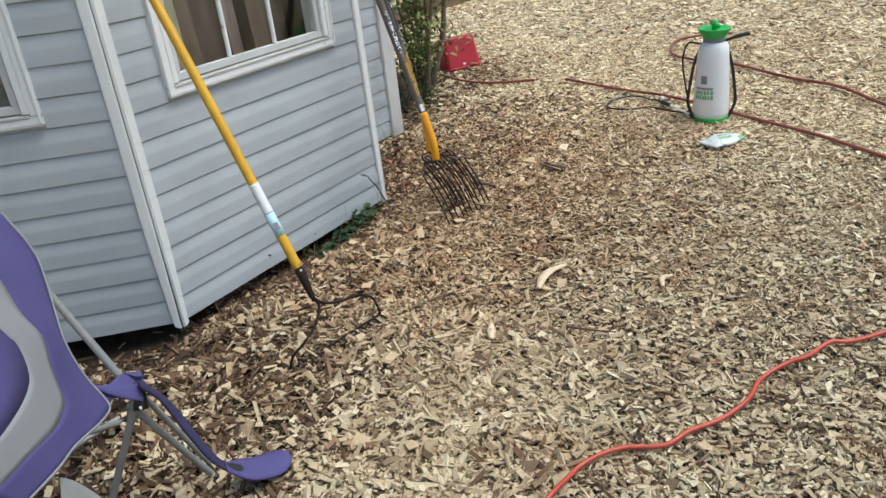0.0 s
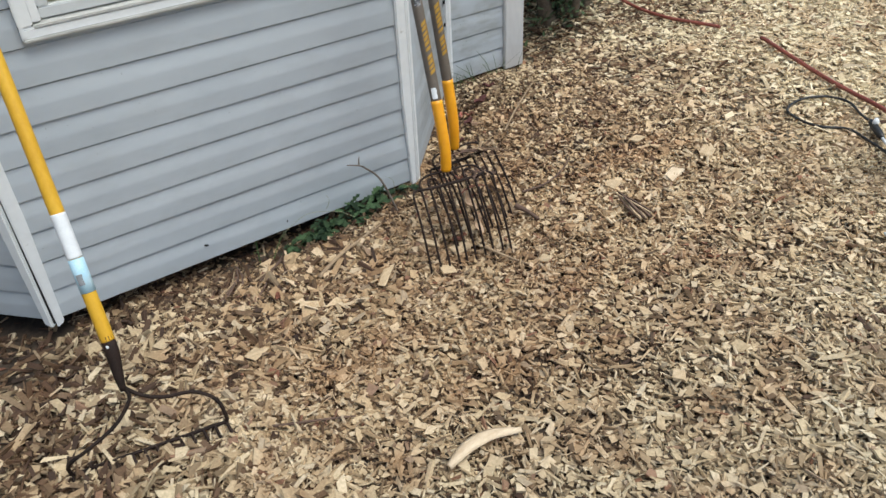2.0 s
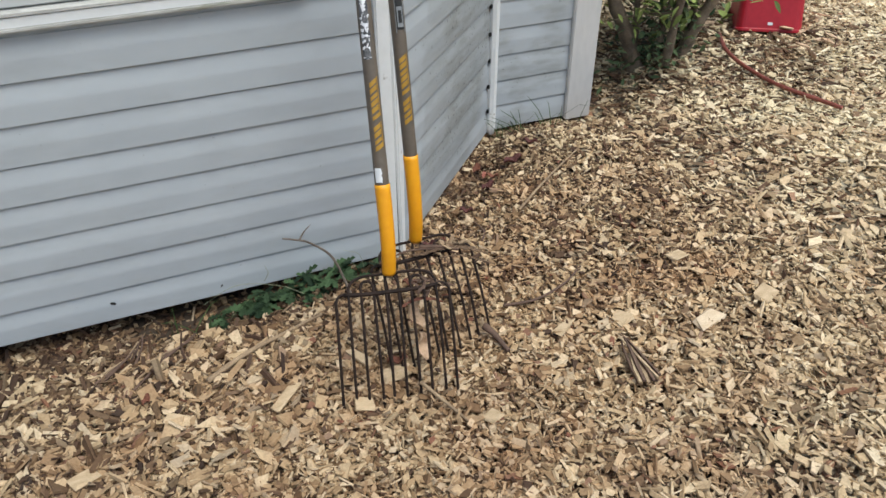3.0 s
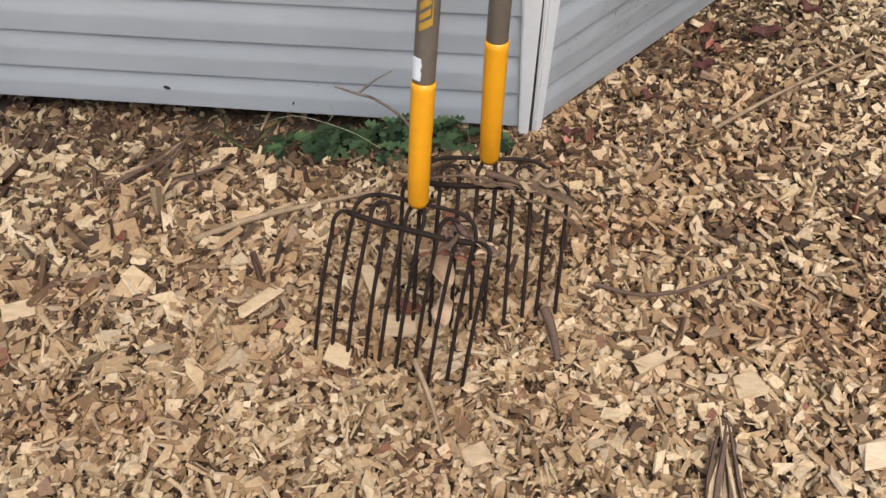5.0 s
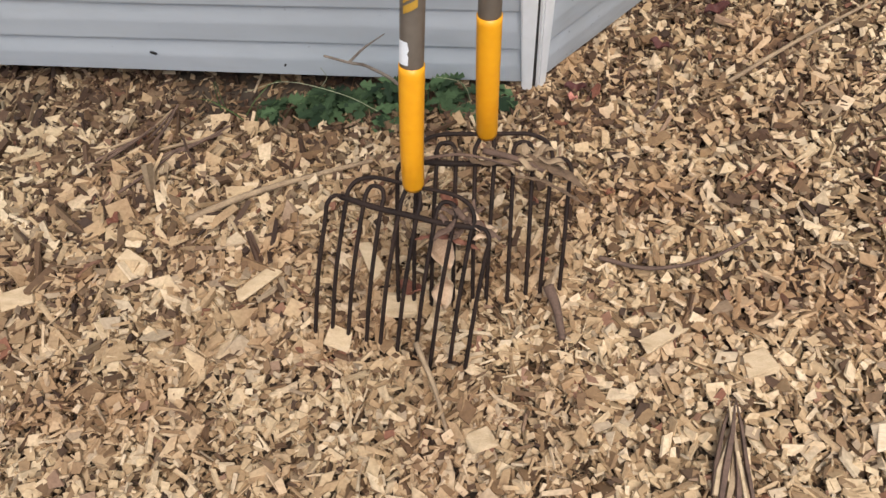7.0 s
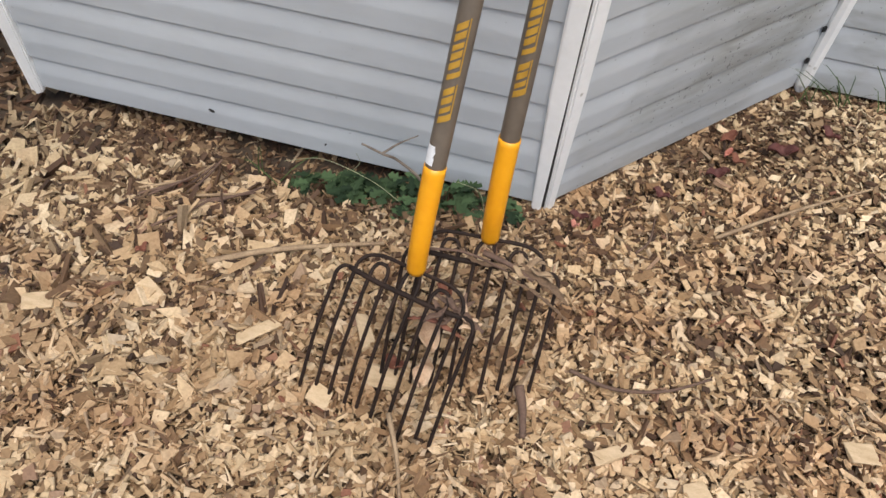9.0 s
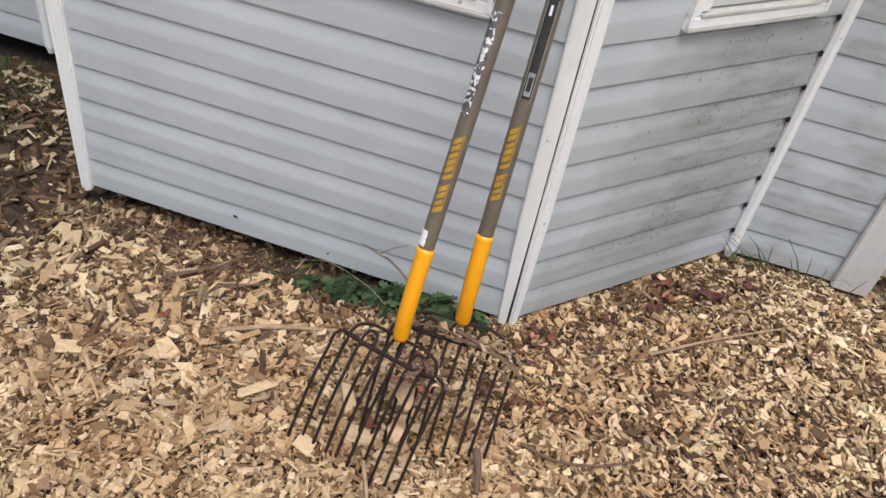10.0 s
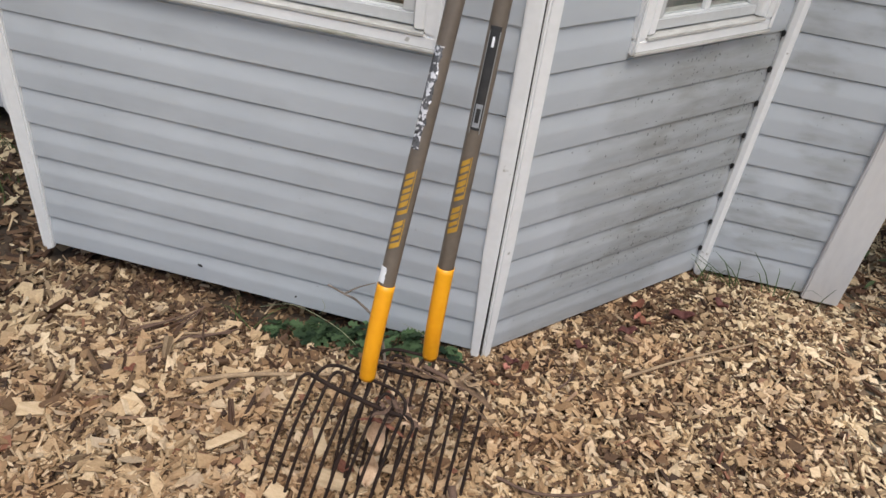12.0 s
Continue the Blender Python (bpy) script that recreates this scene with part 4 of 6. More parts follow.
def build_fork(sleeve_low, sleeve_high, tip_of_handle, shoulder_l, shoulder_r, tip_l, tip_r, label, tines=10, torn=False):
    """A wide many-tined mulch fork: looped steel tines, an orange sleeve, a fibreglass handle."""
    lo, hi, end = Vector(sleeve_low), Vector(sleeve_high), Vector(tip_of_handle)
    axis = (end - hi).normalized()
    ob = thing("mulch_fork", on_ground(lo.x, lo.y), label, "garden fork", "garden tools")
    curve = smooth_path([lo, lo + (hi - lo) * 0.3 + Vector((0, -0.010, 0)), lo + (hi - lo) * 0.65 + Vector((0, -0.008, 0)), hi + axis * 0.006], 8)
    bm = bmesh.new()
    tube(bm, curve, [0.0162 if i == 0 else 0.0166 + 0.0012 * i / len(curve) for i in range(len(curve))], 20)
    part("sleeve", bm, M_ORANGE, ob, "bright orange plastic sleeve", True)
    bm = bmesh.new()
    tube(bm, [hi + axis * 0.004, hi + axis * 0.3, end - axis * 0.02, end - axis * 0.006, end], [0.0162, 0.0162, 0.0162, 0.0162, 0.012], 20)
    handle = part("handle", bm, M_HANDLE, ob, "grey-brown fibreglass handle", True)
    SL, SR, TL, TR = map(Vector, (shoulder_l, shoulder_r, tip_l, tip_r))
    across = (SR - SL).normalized()
    centre = (SL + SR) / 2
    back = (lo - centre) - across * (lo - centre).dot(across)
    rng = random.Random(int(lo.x * 1000))

    def shank(k):
        """One tine from its buried tip up to the crossbar."""
        t = k / (tines - 1)
        s, e = SL.lerp(SR, t), TL.lerp(TR, t) + across * rng.gauss(0, 0.0025)
        down = e - s
        forward = Vector((down.x, down.y, 0)).normalized()
        return s, [e + down * 0.12 + forward * 0.004, e + forward * 0.006, s + down * 0.5 + forward * 0.018, s + down * 0.14 + forward * 0.009, s]

    def rod(nm, pts, fine=(1, 1)):
        line = smooth_path(pts, 6)
        n = len(line)
        bm = bmesh.new()
        tube(bm, line, [0.0035 * (0.72 if (i < 5 and fine[0]) or (i > n - 6 and fine[1]) else 1) for i in range(n)], 8)
        part(nm, bm, M_STEEL, ob, smooth=True)
    for outer, inner in ((0, 1), (tines - 1, tines - 2)):
        inward = across if outer == 0 else -across
        s, pts = shank(outer)
        # the outermost tine turns in at its shoulder and runs along the crossbar
        rod("tine", pts[:-1] + [s - inward * 0.001 - back * 0.28, s + inward * 0.007 + back * 0.04, s + inward * 0.020 + back * 0.10, s + inward * 0.045 + back * 0.06], (1, 0))
        # the next one rises past the bar and arches over to the socket
        s, pts = shank(inner)
        rod("tine", pts + [s + back * 0.35, s + inward * 0.010 + back * 0.72, s + inward * 0.030 + back * 0.92, lo - inward * 0.050 - back * 0.03, lo - inward * 0.012 - back * 0.04], (1, 0))
        # a pair bent from one rod, with a round loop above the bar
        k = 2 if outer == 0 else tines - 4
        (s, pts), (s2, pts2) = shank(k), shank(k + 1)
        mid = (s + s2) / 2
        rod("looped_tine", pts + [s + back * 0.36, s.lerp(mid, 0.35) + back * 0.62, mid + back * 0.68, s2.lerp(mid, 0.35) + back * 0.62, s2 + back * 0.36] + pts2[::-1])
        # the middle tines end in the socket
        k = 4 if outer == 0 else tines - 5
        s, pts = shank(k)
        rod("tine", pts + [s + back * 0.45, lo - inward * 0.010 - back * 0.10 + Vector((0, 0, -0.004)), lo - inward * 0.008 + Vector((0, 0, 0.012))], (1, 0))
    bm = bmesh.new()
    sag = -back * 0.06
    tube(bm, smooth_path([SL + across * 0.018 + back * 0.08, SL.lerp(SR, 0.3) + sag * 0.4, centre + sag * 0.4, SL.lerp(SR, 0.7) + sag * 0.4, SR - across * 0.018 + back * 0.08], 5), 0.0050, 8)
    part("crossbar", bm, M_STEEL, ob, "flattened steel crossbar", smooth=True)
    bm = bmesh.new()
    tube(bm, [lo + Vector((0, 0, 0.02)), lo - (hi - lo).normalized() * 0.003, lo - (hi - lo).normalized() * 0.007], [0.011, 0.011, 0.006], 12)
    part("ferrule", bm, M_STEEL, ob, smooth=True)
    face = Vector((0.02, -1, 0.1))
    face = (face - axis * face.dot(axis)).normalized()
    left_face = (face - axis.cross(face) * (0.14)).normalized()
    handle_print(handle, hi, axis, left_face, 0.0163, 0.085, 0.150, M_PRINT)
    bm = bmesh.new()
    side_face = (face - axis.cross(face) * (0.42 if torn else 0.0)).normalized()
    low_s = 0.276 if torn else 0.290
    wrap(bm, hi, axis, side_face, 0.0162, low_s, low_s + 0.186, 0.62, 0.45 if torn else 0.03, 5)
    sticker = part("sticker", bm, M_SILVER if torn else M_BLACK_LABEL, handle, "torn silver foil sticker" if torn else "black printed sticker")
    if torn:
        bm = bmesh.new()
        tape_face = (face - axis.cross(face) * (0.75)).normalized()
        wrap(bm, hi, axis, tape_face, 0.0164, 0.012, 0.044, 0.50, 0.3, 9)
        part("paper_scrap", bm, M_PAPER, handle, "torn scrap of white paper")
    else:
        bm = bmesh.new()
        wrap(bm, hi, axis, side_face, 0.0172, 0.295, 0.338, 0.36, 0.0, 2)
        part("barcode_patch", bm, M_GREY_PRINT, sticker, "small pale patch")
        bm = bmesh.new()
        wrap(bm, hi, axis, side_face, 0.0180, 0.304, 0.330, 0.20, 0.0, 2)
        part("barcode_core", bm, M_BLACK_LABEL, sticker)
        bm = bmesh.new()
        wrap(bm, hi, axis, side_face, 0.0172, 0.440, 0.458, 0.13, 0.2, 4)
        part("logo_patch", bm, M_PAPER, sticker, "small white patch")
        for turn in (-0.56, 0.56):
            edge_face = (side_face * math.cos(turn) + axis.cross(side_face) * math.sin(turn)).normalized()
            bm = bmesh.new()
            wrap(bm, hi, axis, edge_face, 0.0168, 0.283, 0.467, 0.045, 0.0, 2)
            part("outline", bm, M_TUBE, sticker, "thin pale outline")
    return ob


def build_rake():
    low, top = Vector((0.089, -0.601, 0.357)), Vector((0.1255, -0.036, 1.495))
    axis = (top - low).normalized()
    ob = thing("bow_rake", on_ground(0.08, -0.72), "yellow-handled bow rake leaning against the siding", "rake", "garden tools")
    bm = bmesh.new()
    tube(bm, [low, low.lerp(top, 0.5), top - axis * 0.02, top - axis * 0.008, top], [0.0165, 0.0165, 0.0165, 0.0165, 0.012], 18)
    handle = part("handle", bm, M_YELLOW, ob, "yellow painted handle", True)
    for nm, a, b, mat, lab in (("label_band", 0.205, 0.312, M_PAPER, "white paper label, worn"), ("label_band", 0.122, 0.204, M_BLUE_PAPER, "pale blue paper label")):
        bm = bmesh.new()
        tube(bm, [low + axis * a, low + axis * (a + b) / 2, low + axis * b], 0.0174, 18)
        band = part(nm, bm, mat, handle, lab, True)
    bm = bmesh.new()
    face = Vector((-0.45, -0.9, 0.3))
    face = (face - axis * face.dot(axis)).normalized()
    wrap(bm, low, axis, face, 0.0176, 0.142, 0.168, 0.40, 0.2, 3)
    part("print_bar", bm, M_GREY_PRINT, handle)
    fork = Vector((0.077, -0.655, 0.258))
    bm = bmesh.new()
    tube(bm, [low + axis * 0.012, low - axis * 0.03, fork.lerp(low, 0.3), fork, fork - axis * 0.012], [0.0165, 0.0160, 0.0125, 0.0085, 0.007], 14)
    part("socket", bm, M_STEEL, ob, "blackened steel socket", True)
    bm = bmesh.new()
    box(bm, (-0.003, -0.003, -0.003), (0.003, 0.003, 0.003), Matrix.Translation(low - axis * 0.012 + face * 0.0165), 0.001)
    part("rivet", bm, M_PAPER, ob, "pale rivet head")
    el, er = Vector((-0.097, -0.668, 0.079)), Vector((0.257, -0.778, 0.121))
    bm = bmesh.new()
    tube(bm, smooth_path([fork, fork + Vector((0.028, -0.020, -0.030)), (0.150, -0.705, 0.216), (0.215, -0.730, 0.213), (0.254, -0.762, 0.186), er + Vector((0.004, 0.0, 0.016)), er], 6), 0.0048, 8)
    part("bow_arm", bm, M_STEEL, ob, smooth=True)
    bm = bmesh.new()
    tube(bm, smooth_path([fork, fork + Vector((0.004, -0.018, -0.030)), (0.030, -0.690, 0.185), (-0.045, -0.700, 0.160), (-0.092, -0.688, 0.132), el], 6), 0.0048, 8)
    part("bow_arm", bm, M_STEEL, ob, smooth=True)
    bm = bmesh.new()
    tube(bm, [el, er], 0.0045, 8)
    part("head_bar", bm, M_STEEL, ob)
    for k in range(14):
        p = el.lerp(er, k / 13)
        bm = bmesh.new()
        tube(bm, smooth_path([p, p + Vector((0, -0.022, -0.004)), p + Vector((0.0, -0.046, -0.022)), p + Vector((0.0, -0.058, -0.050))], 3), [0.0042] * 8 + [0.003, 0.002], 6)
        part("tooth", bm, M_STEEL, ob)


# ---- camp chair ----
def build_chair():
    hub = Vector((-0.690, -0.800, 0.430))
    ob = thing("camp_chair", on_ground(-0.85, -0.8), "folding camp chair in purple and grey canvas", "chair")

    def leg(nm, a, b, r=0.0095, foot=False):
        bm = bmesh.new()
        tube(bm, [a, Vector(a).lerp(Vector(b), 0.5), b], r, 12)
        t = part(nm, bm, M_TUBE, ob, smooth=True)
        if foot:
            d = (Vector(b) - Vector(a)).normalized()
            bm = bmesh.new()
            tube(bm, [Vector(b) - d * 0.03, Vector(b) + d * 0.004, Vector(b) + d * 0.010], [0.0125, 0.0135, 0.010], 12)
            part("foot", bm, M_BLACK, t, "black plastic foot", True)
        return t
    f1 = on_ground(-0.557, -0.815, 0.012)
    f2 = on_ground(-0.500, -0.310, 0.012)
    f3 = on_ground(-0.820, -0.660, 0.012)
    f4 = on_ground(-1.080, -0.420, 0.012)
    leg("back_tube", hub + Vector((0, 0, -0.03)), (-0.775, -0.545, 0.905))
    leg("leg", hub + Vector((-0.02, 0.02, -0.035)), f1, foot=True)
    leg("leg", hub + Vector((-0.01, 0.0, -0.02)), f3, foot=True)
    leg("strut", hub + Vector((0.012, 0.012, -0.02)), on_ground(-0.535, -0.765, 0.03), 0.0075)
    leg("leg", (-1.04, -0.70, 0.43), f2, foot=True)
    leg("leg", (-0.98, -0.55, 0.40), f4, foot=True)
    leg("brace", f2 + Vector((-0.01, 0, 0.02)), (-0.93, -0.35, 0.10))
    bm = bmesh.new()
    tube(bm, [hub + Vector((-0.012, -0.012, -0.045)), hub + Vector((0.006, 0.004, 0.0))], [0.018, 0.016], 10)
    joint = part("joint", bm, M_BLACK, ob, "black plastic joint", True)
    bm = bmesh.new()
    tube(bm, [hub + Vector((-0.018, -0.022, -0.030)), hub + Vector((-0.021, -0.028, -0.030))], 0.0034, 8)
    part("rivet", bm, M_PAPER, joint, "bright rivet")
    # sling, laid out on its own slanting plane: a along its back edge, b across it
    tip = Vector((-0.776, -0.822, 0.450))
    ea, eb = Vector((0.004, 0.413, 0.9107)), Vector((-0.7838, -0.5643, 0.2594))
    nrm = ea.cross(eb)

    def curve(points):
        line = smooth_path([(a, b, 0) for a, b in points], 8)
        run = [0.0]
        for p, q in zip(line, line[1:]):
            run.append(run[-1] + (q - p).length)

        def at(u):
            d = u * run[-1]
            k = 0
            while k < len(run) - 2 and run[k + 1] < d:
                k += 1
            t = (d - run[k]) / max(1e-9, run[k + 1] - run[k])
            return line[k].lerp(line[k + 1], t)
        return at
    edge = curve([(0.50, -0.03), (0.394, -0.046), (0.319, -0.025), (0.246, 0.005), (0.182, 0.027), (0.103, 0.022), (0.035, 0.004), (-0.002, 0.006), (-0.013, 0.064), (-0.014, 0.173), (-0.025, 0.264), (-0.03, 0.40)])
    outer = curve([(0.50, 0.09), (0.353, 0.112), (0.281, 0.123), (0.216, 0.103), (0.148, 0.128), (0.082, 0.135), (0.060, 0.160), (0.042, 0.218), (0.037, 0.321), (0.026, 0.46)])
    inner = curve([(0.48, 0.25), (0.274, 0.209), (0.235, 0.194), (0.183, 0.203), (0.150, 0.225), (0.122, 0.286), (0.098, 0.383), (0.09, 0.47)])
    core = curve([(0.50, 0.46), (0.40, 0.50), (0.28, 0.54), (0.16, 0.52)])

    def cloth(c0, c1, u, v):
        p = c0(u).lerp(c1(u), v)
        dip = 0.10 * p.y - 0.02 * math.sin(9 * p.x) * step(-0.05, 0.1, p.y)
        return tip + ea * p.x + eb * p.y - nrm * (dip * 0.35 + 0.006 * math.sin(14 * p.x + 8 * p.y))

    def panel(nm, c0, c1, mat, lab):
        bm = bmesh.new()
        sheet(bm, lambda u, v: cloth(c0, c1, u, v), 48, 6, 0.0025)
        return part(nm, bm, mat, ob, lab, True)
    panel("sling_panel", edge, outer, M_PURPLE, "purple canvas border")
    panel("sling_panel", outer, inner, M_GREY_CLOTH, "wavy grey canvas stripe")
    panel("sling_panel", inner, core, M_PURPLE, "purple canvas centre")
    bm = bmesh.new()
    tube(bm, [cloth(edge, outer, k / 80, 0.0) for k in range(81)], 0.0036, 6)
    part("piping", bm, M_GREY_CLOTH, ob, "grey edge piping", True)
    # pale underside flap, a rounded triangle
    bm = bmesh.new()
    a, b, c = Vector((-0.985, -0.945, 0.455)), Vector((-0.850, -0.825, 0.225)), Vector((-1.120, -1.04, 0.16))
    sheet(bm, lambda u, v: a.lerp(b.lerp(c, u) + Vector((0.03, 0.0, -0.02)) * math.sin(math.pi * u), v) + Vector((0, 0, 0.010 * math.sin(3 * u + 5 * v))), 10, 8, 0.003)
    part("seat_underside", bm, M_PALE_CLOTH, ob, "pale grey canvas underside", True)
    # purple pocket behind the sling that holds the joint
    bm = bmesh.new()
    at_hub = hub + Vector((0.022, -0.006, 0.012))

    def pocket(u, v):
        low = tip - nrm * 0.012
        high = tip + ea * 0.125 + eb * 0.05 - nrm * 0.035
        p = low.lerp(high, v).lerp(at_hub + Vector((0, 0.010, 0.046)) * (v - 0.35), u ** 0.8)
        return p + Vector((0.005, 0.008, 0.012)) * math.sin(15 * u + 10 * v) * u * (1 - 0.6 * v) + Vector((0.004, 0.012, 0.008)) * math.sin(7 * u + 3 * v) + Vector((0, 0, -0.03)) * math.sin(math.pi * u) * v
    sheet(bm, pocket, 26, 14, 0.004)
    part("corner_pocket", bm, M_PURPLE, ob, "purple corner pocket over the joint", True)
    # arm rest that hangs to the ground: a strap that widens to a rounded end with a cup slot
    line = smooth_path([(-0.690, -0.818, 0.462), (-0.655, -0.838, 0.395), (-0.628, -0.872, 0.285), (-0.602, -0.905, 0.190), (-0.560, -0.930, 0.134), (-0.495, -0.950, 0.104), (-0.425, -0.966, 0.105)], 8)
    last = len(line) - 1

    def arm(u, v):
        k = min(int(u * last), last - 1)
        p = line[k].lerp(line[k + 1], u * last - k)
        d = (line[min(k + 2, last)] - line[max(k - 1, 0)]).normalized()
        w = Vector((-d.y, d.x, 0)).normalized()
        half = 0.016 + 0.040 * step(0.52, 0.74, u)
        if u > 0.86:
            half *= math.sqrt(max(0.0016, 1 - ((u - 0.86) / 0.14) ** 2))
        x = (v - 0.5) * 2
        return p + w * half * x + Vector((0, 0, -0.010 * x * x + 0.004 * math.sin(11 * u)))
    # strap gets a darker purple that holds its shade
    bm = bmesh.new()
    sheet(bm, lambda u, v: arm(0.56 * u, v), 24, 6, 0.006)
    part("arm_strap", bm, M_PURPLE_SHADED, ob, "purple arm strap, darkened as in shade", True)
    bm = bmesh.new()
    sheet(bm, lambda u, v: arm(0.56 + 0.44 * u, v), 24, 8, 0.007)
    padob = part("arm_pad", bm, M_PURPLE, ob, "purple padded arm end lying on the chips", True)
    # black sheet laid on the pad for the shade inside the cup slot
    bm = bmesh.new()
    sheet(bm, lambda u, v: arm(0.575 + 0.11 * u, 0.42 + 0.40 * (v - 0.5) * math.sqrt(max(0.01, 1 - (2 * u - 1) ** 2))) + Vector((0, 0, 0.0048)), 14, 4, 0.002)
    part("slot", bm, M_BLACK, padob, "black sheet as the slot's inner shade")


# ---- sprayer, hoses and other yard things ----
def build_sprayer():
    p = on_ground(2.410, -1.340, 0.0)
    ob = thing("pump_sprayer", p, "white pump sprayer with green lid and base", "garden sprayer")
    m = Matrix.Translation(p)

    def lathed(nm, prof, mat, lab="", parent=ob):
        bm = bmesh.new()
        lathe(bm, prof)
        bmesh.ops.transform(bm, matrix=m, verts=bm.verts[:])
        return part(nm, bm, mat, parent, lab, True)
    lathed("base", [(0.078, 0.0), (0.086, 0.004), (0.088, 0.030), (0.085, 0.035)], M_GREEN, "green plastic base ring")
    tank = lathed("tank", [(0.084, 0.030), (0.0868, 0.055), (0.085, 0.17), (0.081, 0.27), (0.076, 0.345), (0.072, 0.385), (0.062, 0.402), (0.050, 0.408)], M_TANK, "milky white plastic tank")
    lathed("collar", [(0.050, 0.400), (0.052, 0.405), (0.052, 0.424), (0.048, 0.428)], M_GREY_CLOTH, "grey threaded collar")
    lathed("funnel_lid", [(0.050, 0.424), (0.055, 0.432), (0.076, 0.464), (0.079, 0.472), (0.074, 0.474), (0.050, 0.452), (0.02, 0.450)], M_GREEN, "bright green funnel lid")
    lathed("pump_rod", [(0.014, 0.445), (0.014, 0.492), (0.010, 0.500)], M_GREEN)
    bm = bmesh.new()
    tube(bm, smooth_path([p + Vector((-0.05, -0.03, 0.488)), p + Vector((0, 0, 0.502)), p + Vector((0.05, 0.03, 0.488))], 6), 0.011, 10)
    part("pump_handle", bm, M_GREEN, ob, "green pump grip", True)
    for sgn in (1, -1):
        s = Vector((0.25, -0.97, 0)) * sgn
        bm = bmesh.new()
        line = smooth_path([p + s * 0.056 + Vector((0, 0, 0.395)), p + s * 0.088 + Vector((0, 0, 0.30)), p + s * 0.106 + Vector((0, 0, 0.19)), p + s * 0.113 + Vector((0, 0, 0.10)), p + s * 0.085 + Vector((0, 0, 0.022))], 8)
        sheet(bm, lambda u, v: line[min(int(u * (len(line) - 1) + 0.5), len(line) - 1)] + s * 0.015 * (v - 0.5), len(line) - 1, 2, 0.012)
        part("strap", bm, M_BLACK, ob, "black carrying strap")
    bm = bmesh.new()
    s = Vector((0.25, -0.97, 0))
    tube(bm, smooth_path([p + s * 0.045 + Vector((0, 0, 0.405)), p + s * 0.10 + Vector((0, 0, 0.425)), p + s * 0.165 + Vector((0, 0, 0.440))], 5), [0.007] * 5 + [0.010] * 6, 8)
    part("lance_holder", bm, M_BLACK, ob, "black clip for the lance", True)
    # print on the tank, facing the house path
    ang0 = math.atan2(0.16, -1.0)

    def r_at(z):
        return float(np.interp(z, (0.055, 0.17, 0.27), (0.0868, 0.085, 0.081))) + 0.001
    for nm, a, b, z0, z1, mat in (("print_bar", -0.26, 0.12, 0.212, 0.252, M_GREY_PRINT), ("print_bar", -0.60, 0.48, 0.184, 0.194, M_GREY_PRINT), *[("print_bar", -0.60 + 0.16 * k, -0.60 + 0.16 * k + (0.10 if k % 3 else 0.13), 0.134, 0.155, M_GREEN_PRINT) for k in range(7)],
                                  *[("print_bar", -0.60 + 0.19 * k, -0.60 + 0.19 * k + (0.14 if k % 2 else 0.11), 0.159, 0.179, M_GREEN_PRINT) for k in range(6)]):
        bm = bmesh.new()
        sheet(bm, lambda u, v: p + Vector((r_at(z0 + (z1 - z0) * v) * math.cos(ang0 + a + (b - a) * u), r_at(z0 + (z1 - z0) * v) * math.sin(ang0 + a + (b - a) * u), z0 + (z1 - z0) * v)), 10, 1, 0.0008)
        part(nm, bm, mat, tank)
    # outlet hose down to the lance
    bm = bmesh.new()
    tube(bm, smooth_path([p + Vector((-0.03, 0.05, 0.40)), p + Vector((-0.03, 0.12, 0.40)), p + Vector((-0.02, 0.145, 0.30)), p + Vector((-0.01, 0.125, 0.16)), p + Vector((-0.02, 0.11, 0.05)), on_ground(2.46, -1.10, 0.026), on_ground(2.495, -0.985, 0.026), on_ground(2.452, -0.915, 0.026),
                          on_ground(2.447, -0.839, 0.026), on_ground(2.486, -0.752, 0.026), on_ground(2.591, -0.735, 0.026), on_ground(2.67, -0.785, 0.026), on_ground(2.685, -0.865, 0.026), on_ground(2.62, -0.95, 0.03), on_ground(2.565, -1.01, 0.044)], 8), 0.0048, 8)
    part("outlet_hose", bm, M_BLACK, ob, "thin black outlet hose", True)


